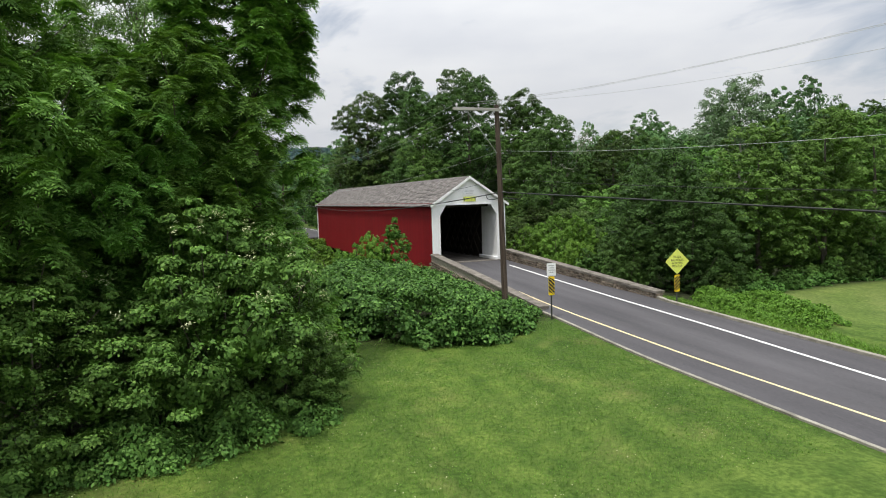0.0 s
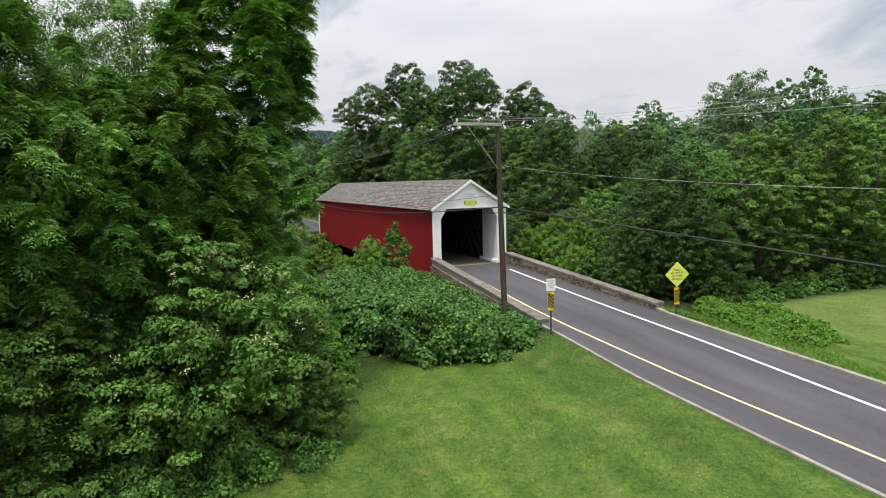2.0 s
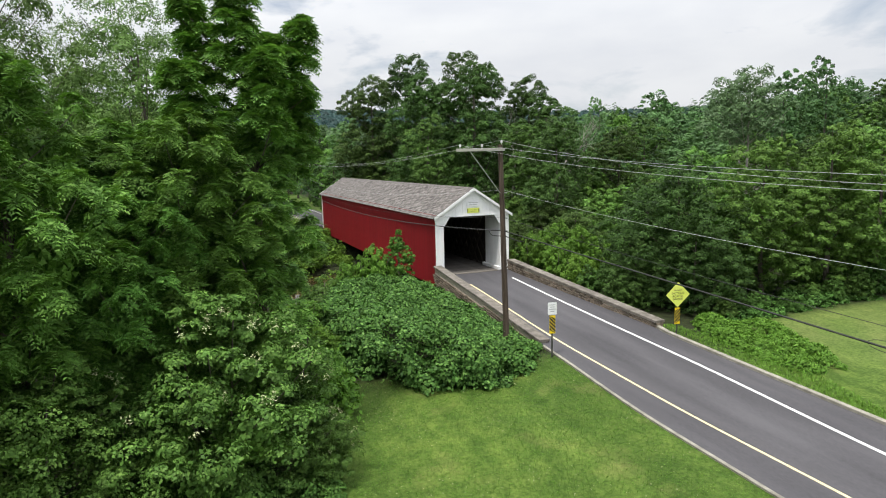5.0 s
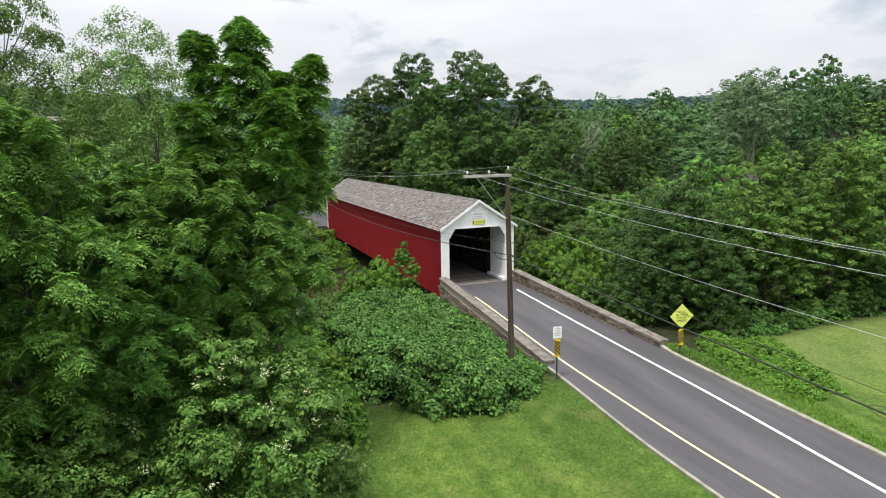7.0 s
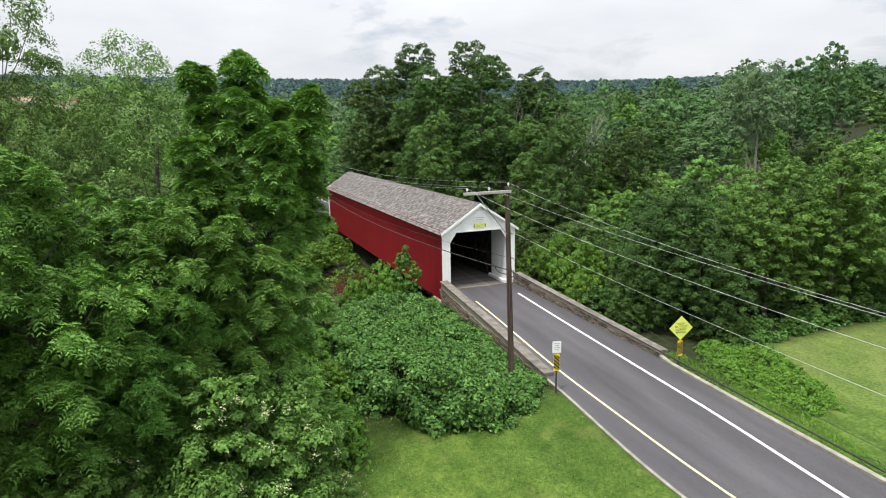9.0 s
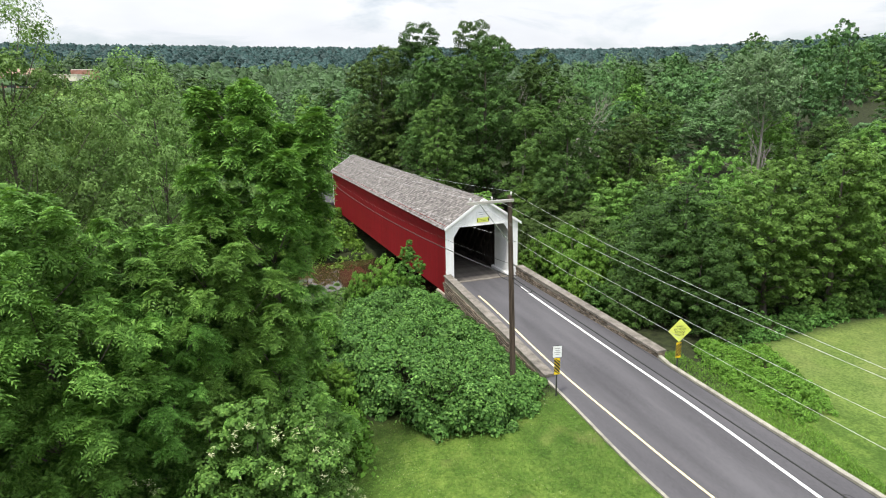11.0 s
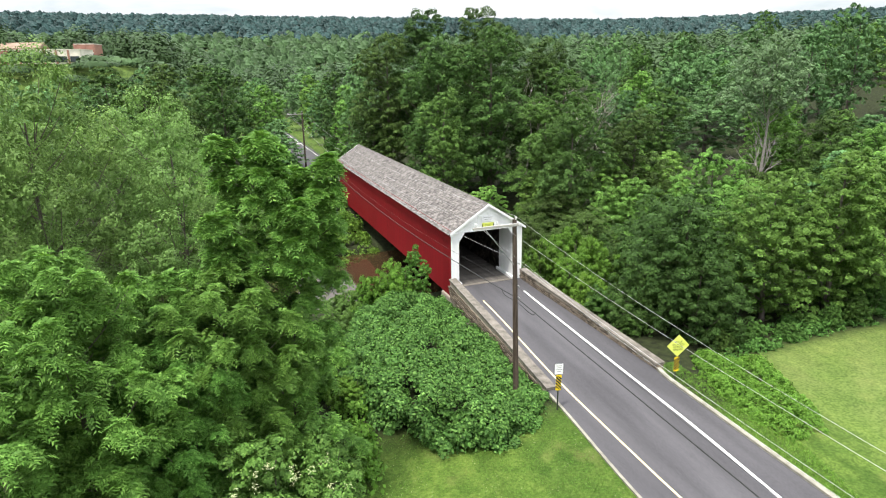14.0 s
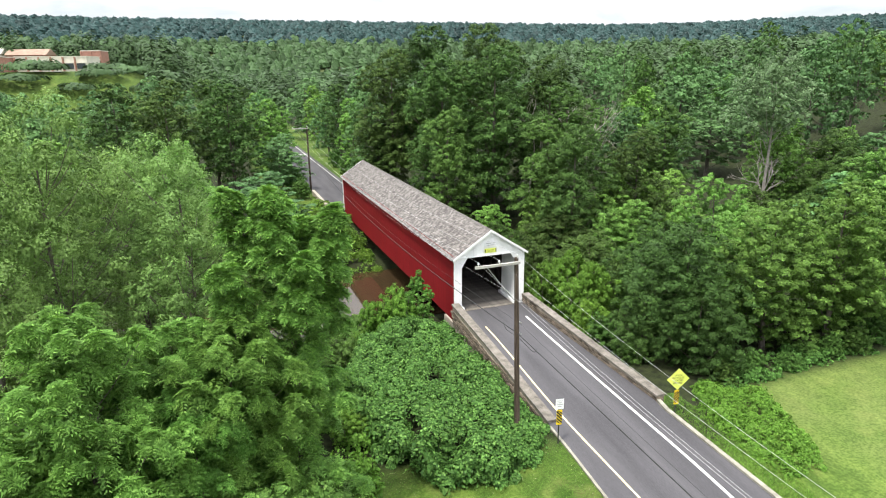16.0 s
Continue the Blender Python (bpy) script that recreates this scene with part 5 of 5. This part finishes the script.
# the wood at large
rng = np.random.default_rng(77)
taken = [(103, 104), (112, 113), (120, 124), (96, 112), (128, 116), (172, 122), (186, 131), (197, 122), (178, 140), (203, 138), (158, 116), (9.2, 113), (8.8, 124), (9.4, 136), (9, 150), (9.6, 168), (28.4, 108), (28, 120), (28.8, 132), (28.2, 146), (28.5, 164), (3.6, 100), (-4.8, 99), (-12.5, 103), (1, 109), (-3.4, 72), (37.2, 58.5), (45.6, 58.6), (42.6, 43.6), (70.0, 63.5), (40, 52), (42.5, 59), (37.5, 63), (48.5, 62), (32, 99), (25.5, 96), (36.5, 80), (31, 84), (40.5, 92), (44, 72), (29, 75), (38, 66), (31.9, 34.4), (34.6, 40.5), (37.6, 32), (43, 31.2), (48.2, 31.4), (53.5, 31.5), (41.5, 37), (47, 38), (50.5, 52.5), (30.4, 66), (46.6, 42.6), (44, 44), (48, 48), (51, 45), (45, 50)]


def wooded(x, y):
    r, az = math.hypot(x, y), math.degrees(math.atan2(x, y))
    if 44 < x < 73 and abs((y - 44.4) - (x - 47.3) * 0.841) < 5.0:
        return False
    if not -19 < az < 63 or r > 230:
        return False
    if abs(y - (57.0 + 3.0 * math.sin(x * 0.05 + 0.6))) < 8.5 and x < 40:
        return False
    if x > 25.5:
        return y > 44 and not (x < 30 and y > 86 and y < 300 and x < 26.5) and not (x < 52 and y < 50 and x < 36)
    if x < 11.5:
        return y > 66 and not (x > 7.5 and 86 < y < 130)
    return False


tries, spots = 0, []
while tries < 9000:
    tries += 1
    x, y = rng.uniform(-90, 200), rng.uniform(28, 215)
    if x > 60 and y > 27 and y < 44:
        ok = math.degrees(math.atan2(x, y)) < 62
    else:
        ok = wooded(x, y)
    if not ok:
        continue
    gap = 10.2 + 0.022 * math.hypot(x, y)
    if any((x - a) ** 2 + (y - b) ** 2 < gap * gap for a, b in taken):
        continue
    taken.append((x, y))
    spots.append((x, y))
for i, (x, y) in enumerate(spots):
    k = int(rng.integers(0, 4))
    if x > 55 and k in (0, 3) and rng.random() < 0.7:
        k = 1 + k // 3
    s = rng.uniform(0.95, 1.4)
    sz = rng.uniform(0.6, 1.18)
    r = math.hypot(x, y)
    if x < 12:
        sz *= 0.92
        if y < 95 and x > 0:
            sz *= 0.62
    if x > 26 and r < 95:
        sz *= 0.87
    if x > 80:
        sz *= 1.12
    copy_thing(protos[k] if r < 70 else mid[k % 3] if r < 115 else light[k % 3], stand(x, y, rng.uniform(0, 6.28), s, sz))
for k, (x, y) in enumerate(((78, 60), (60, 72), (54, 63), (68, 50))):
    protos[k].matrix_basis = stand(x, y, k, 1.0, 0.85)

for k, (x, y) in enumerate(((52, 86), (66, 78), (75, 66))):
    mid[k].matrix_basis = stand(x, y, k, 1.0, 0.9)
for k, (x, y) in enumerate(((100, 95), (85, 112), (-30, 130))):
    light[k].matrix_basis = stand(x, y, k, 1.0, 0.9)

# far woods, up to the ridges: far too many to count ----------------------------
def far_woods(name, r0, r1, count, size, material, label, w0, w1, h0, h1, az0=-20, az1=64, domes=False):
    """Treetops without number: leaf masses, or uneven leafy domes where they are a few pixels across."""
    rng = np.random.default_rng(int(r0))
    qs, tones = [], []
    if domes:
        # a ring-and-spoke dome, its corners pushed in and out
        rings, spokes = 4, 9
        ph = np.linspace(0.18, 1.62, rings)
        th = np.linspace(0, 2 * math.pi, spokes, endpoint=False)
        U = np.concatenate([[[0, 0, 1.0]]] + [np.stack([np.sin(a) * np.cos(th + i * 0.35), np.sin(a) * np.sin(th + i * 0.35), np.full(spokes, np.cos(a))], axis=1) for i, a in enumerate(ph)])
        tri = [(0, 1 + j, 1 + (j + 1) % spokes) for j in range(spokes)]
        for i in range(rings - 1):
            a, b = 1 + i * spokes, 1 + (i + 1) * spokes
            for j in range(spokes):
                k = (j + 1) % spokes
                tri += [(a + j, b + j, b + k), (a + j, b + k, a + k)]
        tri = np.array(tri)
    for k in range(count):
        r = math.sqrt(rng.uniform(r0 * r0, r1 * r1))
        az = math.radians(rng.uniform(az0, az1))
        x, y = r * math.sin(az), r * math.cos(az)
        if 9 < x < 27 and y < 330:
            continue
        if FIELD(x, y):
            continue
        h, w = rng.uniform(h0, h1), rng.uniform(w0, w1)
        if x < -15 and r < 282:
            h *= 0.2
        if domes:
            V = U * (1 + rng.uniform(-0.2, 0.14, (len(U), 1))) * np.array([w, w, h * 0.75]) + np.array([x, y, land(x, y) + h * 0.25])
            qs.append(V[tri])
            tones.append(rng.uniform(0.6, 1.4) * rng.uniform(0.94, 1.06, len(tri)))
            continue
        n = size
        D = unit(rng.normal(size=(n, 3)))
        D[:, 2] = np.abs(D[:, 2])
        lump = 1 + 0.25 * np.sin(D[:, :1] * 5 + k) * np.cos(D[:, 1:2] * 4 + k * 1.7)
        P = np.array([x, y, land(x, y) + h * 0.25]) + D * np.array([w, w, h * 0.75]) * rng.uniform(0.9, 1.03, (n, 1)) * lump
        N = D + np.array([0, 0, 0.4]) + rng.normal(size=(n, 3)) * 0.14
        L = w * rng.uniform(0.45, 0.9, n) * (22 / n) ** 0.5
        qs.append(leaf_tris(rng, P, N, rng.normal(size=(n, 3)), L * 1.4, L * 1.1))
        tones.append(np.full(n, rng.uniform(0.65, 1.35)))
    ob = new(name, quads_mesh(name, np.concatenate(qs), material, np.concatenate(tones)))
    return tagged(ob, label, "woodland", kind="stuff")


def FIELD(x, y):
    az, r = math.degrees(math.atan2(x, y)), math.hypot(x, y)
    if 264 < r < 345 and az < -5.5:
        return True
    return (730 < r < 765 and 9 < az < 17) or (640 < r < 720 and 34 < az < 42)


far_woods("far_woods", 205, 420, 560, 520, M["leaf_woods_haze"], "continuous green treetops of the far woods", 4.2, 8.6, 10, 19)
far_woods("far_woods", 410, 930, 4200, 0, M["leaf_woods_haze"], "continuous green treetops of distant woods", 3.8, 9.0, 8, 16, domes=True)
far_woods("far_woods", 910, 1330, 5200, 0, M["leaf_ridge_haze"], "dark wooded ridge on the horizon, coloured blue-green for haze", 5.5, 9.0, 9, 15, domes=True)


# ---------------------------------------------------------------- undergrowth
def inside(poly, x, y):
    c = False
    for (x1, y1), (x2, y2) in zip(poly, poly[1:] + poly[:1]):
        if (y1 > y) != (y2 > y) and x < (x2 - x1) * (y - y1) / (y2 - y1) + x1:
            c = not c
    return c


def edge_distance(poly, x, y):
    best = 99.0
    for (x1, y1), (x2, y2) in zip(poly, poly[1:] + poly[:1]):
        dx, dy = x2 - x1, y2 - y1
        t = max(0, min(1, ((x - x1) * dx + (y - y1) * dy) / (dx * dx + dy * dy)))
        best = min(best, math.hypot(x - x1 - t * dx, y - y1 - t * dy))
    return best


def thicket(name, poly, height, n, leaf, material, label, category, seed, edge=1.3, bump=0.5, size=0.6, count=300, up=0.5, wide=(0.5, 0.75)):
    """A mound of overlapping leaves over a patch of ground; height(x, y) is its top above the ground."""
    rng = np.random.default_rng(seed)
    xs, ys = [p[0] for p in poly], [p[1] for p in poly]
    clumps = []

    def top(x, y):
        e = min(1.0, edge_distance(poly, x, y) / edge)
        b = noise.noise(Vector((x * 0.6, y * 0.6, seed)))
        return max(0.15, height(x, y) * (1 - (1 - e) ** 2.2) + bump * b * (0.3 + 0.7 * e))
    per = max(20, n // count)
    while len(clumps) < count:
        x, y = rng.uniform(min(xs), max(xs)), rng.uniform(min(ys), max(ys))
        if not inside(poly, x, y):
            continue
        r = size * rng.uniform(0.7, 1.35)
        if any((x - c[0]) ** 2 + (y - c[1]) ** 2 < (0.62 * r) ** 2 for c in clumps[-400:]) and rng.random() < 0.85:
            continue
        h = top(x, y)
        r = min(r, 0.15 + h * 0.6)
        clumps.append((x, y, land(x, y) + max(r * 0.3, h - r * 0.8), r))
        if h > 0.8 and edge_distance(poly, x, y) < edge * 1.4:
            for f in (0.62, 0.36, 0.14):
                clumps.append((x, y, land(x, y) + h * f, r * 0.9))
    q, tn = clump_leaves(rng, np.array(clumps), per, leaf, 0.3, 0.7, up, wide=wide, reach=(0.3, 0.65))
    low = np.array(clumps) * np.array([1, 1, 1, 1.1]) - np.array([0, 0, 0.12, 0])
    q2, tn2 = clump_leaves(rng, low, max(12, per // 5), leaf * 1.5, 0.5, 0.5, up, wide=wide, reach=(0.4, 0.8))
    q, tn = np.concatenate([q, q2]), np.concatenate([tn, tn2])
    q[:, :, 2] = np.maximum(q[:, :, 2], np.array([land(float(c[0]), float(c[1])) for c in q[:, 0]])[:, None] + 0.02)
    ob = new(name, quads_mesh(name, q, material, tn))
    return tagged(ob, label, category, kind="stuff")


KNOT = [(6.3, 31.5), (7.1, 29.0), (8.5, 26.4), (10.2, 25.0), (12.2, 24.2), (14.8, 25.3), (16.7, 27.4), (17.0, 30), (17.0, 43.4), (13.0, 44.5), (9.0, 42), (7.0, 37)]


def knot_top(x, y):
    lid = 3.35 - 0.19 * max(0, x - 10.5) + 0.02 * (y - 30)
    if x > 14.5:
        lid = min(lid, wall_top(max(28, y)) - 0.25 + (17.0 - x) * 0.25)
    return max(0.35, lid - land(x, y))


thicket("thicket", KNOT, knot_top, 140000, 0.15, M["leaf_knot"], "dense dark green knotweed thicket beside the bridge approach", "thicket", 4, size=0.55, count=700, up=0.9, bump=0.5, wide=(0.6, 0.85))
thicket("thicket", [(-4.5, 15.9), (-2.6, 16.3), (-0.6, 16.3), (0.8, 16.8), (2.3, 17.1), (3.4, 17.6), (4.2, 18.4), (4.4, 20.5), (0, 19.5), (-4.5, 18.2)], lambda x, y: 0.75 + 0.35 * math.sin(x * 2.1 + y), 26000, 0.11, M["leaf_dogwood"], "low leafy undergrowth along the edge of the lawn", "undergrowth", 12, 1.0, 0.4, size=0.42, count=180)
thicket("thicket", [(3.8, 22.0), (5.8, 22.6), (7.0, 29.5), (6.2, 36), (9, 44), (3, 46), (0, 36)], lambda x, y: 1.5 + 0.5 * math.sin(x * 1.3 + y), 9000, 0.17, M["leaf_weed"], "loose green undergrowth between trees and thicket", "undergrowth", 5, size=0.6, count=150)
thicket("thicket", [(26.2, 19.6), (28.4, 19.3), (30.2, 21.6), (31.4, 24.8), (32.6, 27.2), (28.5, 29), (26.6, 26.5), (26.0, 23)], lambda x, y: 0.55 + 0.35 * math.sin(x * 1.7) * math.cos(y), 26000, 0.1, M["leaf_weed"], "low patch of green weeds beside the road", "weeds", 6, 0.8, 0.2, size=0.34, count=300)
thicket("thicket", [(30.0, 28.4), (31, 27.6), (36, 28.2), (46, 28.3), (60, 28.3), (60, 31.5), (40, 31.0), (32, 30.5)], lambda x, y: 0.7 + 0.3 * math.sin(x * 0.9 + y), 14000, 0.15, M["leaf_wood"], "dark undergrowth along the foot of the trees", "undergrowth", 7, 0.7, 0.4, size=0.45, count=260)
thicket("thicket", [(3, 63.8), (17.2, 63.2), (17.3, 86.5), (14, 90), (0, 84)], lambda x, y: 1.1 + 0.4 * math.sin(x * 0.9 + y), 20000, 0.22, M["leaf_weed"], "green weeds on the far bank of the creek", "undergrowth", 8, 0.6, 0.5, size=0.9, count=330)


def grass(name, spots, n, h0, h1, seed, label, material):
    """Blades scattered over rough strips; spots gives a place for a random pair."""
    rng = np.random.default_rng(seed)
    P = np.array([spots(rng.random(), rng.random()) for _ in range(n)])
    h = rng.uniform(h0, h1, n)
    lean = rng.normal(size=(n, 3)) * 0.35
    T = np.array([0, 0, 1.0]) + lean
    N = rng.normal(size=(n, 3)) + np.array([0, 0, 0.3])
    P[:, 2] += h * 0.42
    ob = new(name, quads_mesh(name, leaf_quads(rng, P, N, T, h, np.full(n, 0.018) * (1 + h), 0.1, 0.25), material))
    return tagged(ob, label, "grass", kind="stuff")


def lawn_spot(a, b):
    y = 10.5 + 17 * a
    x0 = max(-4, 3.2 if y > 18 else -3.0)
    x = x0 + (road_left(y) - 0.2 - x0) * b
    return (x, y, land(x, y))


def verge_spot(a, b):
    y = 12 + 16.5 * a
    x = 24.62 + (0.5 + 1.4 * smooth(13, 20, y)) * b
    return (x, y, land(x, y))


grass("lawn_grass", lawn_spot, 45000, 0.03, 0.07, 1, "short mown green grass blades", M["leaf_weed"])
grass("verge_grass", verge_spot, 7000, 0.08, 0.3, 2, "rough grass along the kerb", M["leaf_weed"])


# ---------------------------------------------------------------- dead tree in the wood
def dead_tree(x, y, H, seed):
    rng = np.random.default_rng(seed)
    t = thing("dead_tree", "bare bleached dead tree with forking branches", "dead tree")
    bm = bmesh.new()

    def branch(p, d, ln, r, depth):
        q = p + d * ln * 0.5 + Vector(rng.normal(size=3) * ln * 0.05)
        e = p + d * ln
        tube(bm, [p, q, e], [r, r * 0.8, r * 0.55], 5, False)
        if depth:
            for k in range(3):
                nd = (d + Vector(rng.normal(size=3) * 0.42) + Vector((0, 0, 0.12))).normalized()
                branch(p.lerp(e, rng.uniform(0.6, 1.0)), nd, ln * rng.uniform(0.55, 0.75), r * 0.55, depth - 1)
    branch(Vector((0, 0, -0.3)), Vector((0.03, 0, 1)), H * 0.42, 0.2, 4)
    part("trunk", bm, M["dead_wood"], t)
    t.matrix_basis = stand(x, y)


dead_tree(67.6, 62.2, 15.0, 3)
dead_tree(47.0, 74.5, 21.0, 5)
dead_tree(42.2, 77.5, 20.5, 8)


# ---------------------------------------------------------------- shops beyond the wood
def shop_block(x, y, w, d, h, turn, wall, bays, label, roof=None):
    z = land(x, y) + 0.9
    b = thing("shop_building", label, "building", "far shop buildings")
    part("wall", boxes(((-w / 2, 0, -1), (w / 2, d, h))), wall, b)
    if roof:
        part("roof", prism([(-0.4, h), (d + 0.4, h), (d / 2, h + 2.6)], 0, -w / 2 - 0.4, w / 2 + 0.4), roof, b)
    else:
        part("parapet_coping", boxes(((-w / 2 - 0.15, -0.15, h), (w / 2 + 0.15, d + 0.15, h + 0.3))), M["stucco"], b)
    for k in range(bays):
        x0 = -w / 2 + (k + 0.15) * w / bays
        x1 = -w / 2 + (k + 0.85) * w / bays
        win = part("shop_window", boxes(((x0, -0.25, 0.3), (x1, 0.02, h * 0.5))), M["glass_far"], b)
        part("window_frame", boxes(((x0 - 0.1, -0.3, h * 0.5), (x1 + 0.1, 0.02, h * 0.58))), M["stucco"], win)
        if not roof:
            part("pier", boxes(((x0 - w / bays * 0.2, -0.4, -0.5), (x0 - w / bays * 0.06, 0.02, h))), M["brick_far"], b)
    b.matrix_basis = pose(x, y, z, 0, 0, turn)


shop_block(-56.0, 300.0, 27.0, 14.0, 5.0, -12, M["stucco"], 6, "long pale shop building with brick piers and flat roof")
shop_block(-81.0, 294.0, 18.0, 12.0, 4.8, -12, M["brick_far"], 3, "brown brick shop building with flat roof")
shop_block(-43.5, 316.0, 8.0, 9.0, 7.6, -12, M["brick_far"], 2, "red brick building with flat roof", None)
shop_block(-70.0, 326.0, 16.0, 10.0, 6.4, -12, M["brick_far"], 3, "house with a brown tiled roof", M["roof_far"])
shop_block(-84.0, 330.0, 8.0, 8.0, 7.0, -12, M["stucco"], 2, "small pale gabled house", M["stucco"])


# ---------------------------------------------------------------- clover on the lawn
def clover(n, seed):
    rng = np.random.default_rng(seed)
    P = []
    while len(P) < n:
        x, y, z = lawn_spot(rng.random(), rng.random())
        if noise.noise(Vector((x * 0.5, y * 0.5, 2))) > 0.05:
            P.append((x, y, z + 0.06))
    P = np.array(P)
    q = leaf_quads(rng, P, np.tile([0, 0, 1.0], (n, 1)) + rng.normal(size=(n, 3)) * 0.3, rng.normal(size=(n, 3)), np.full(n, 0.035), np.full(n, 0.03))
    return tagged(new("clover", quads_mesh("clover", q, M["blossom"])), "scattered small white clover heads in the lawn", "flowers", kind="stuff")


clover(900, 5)
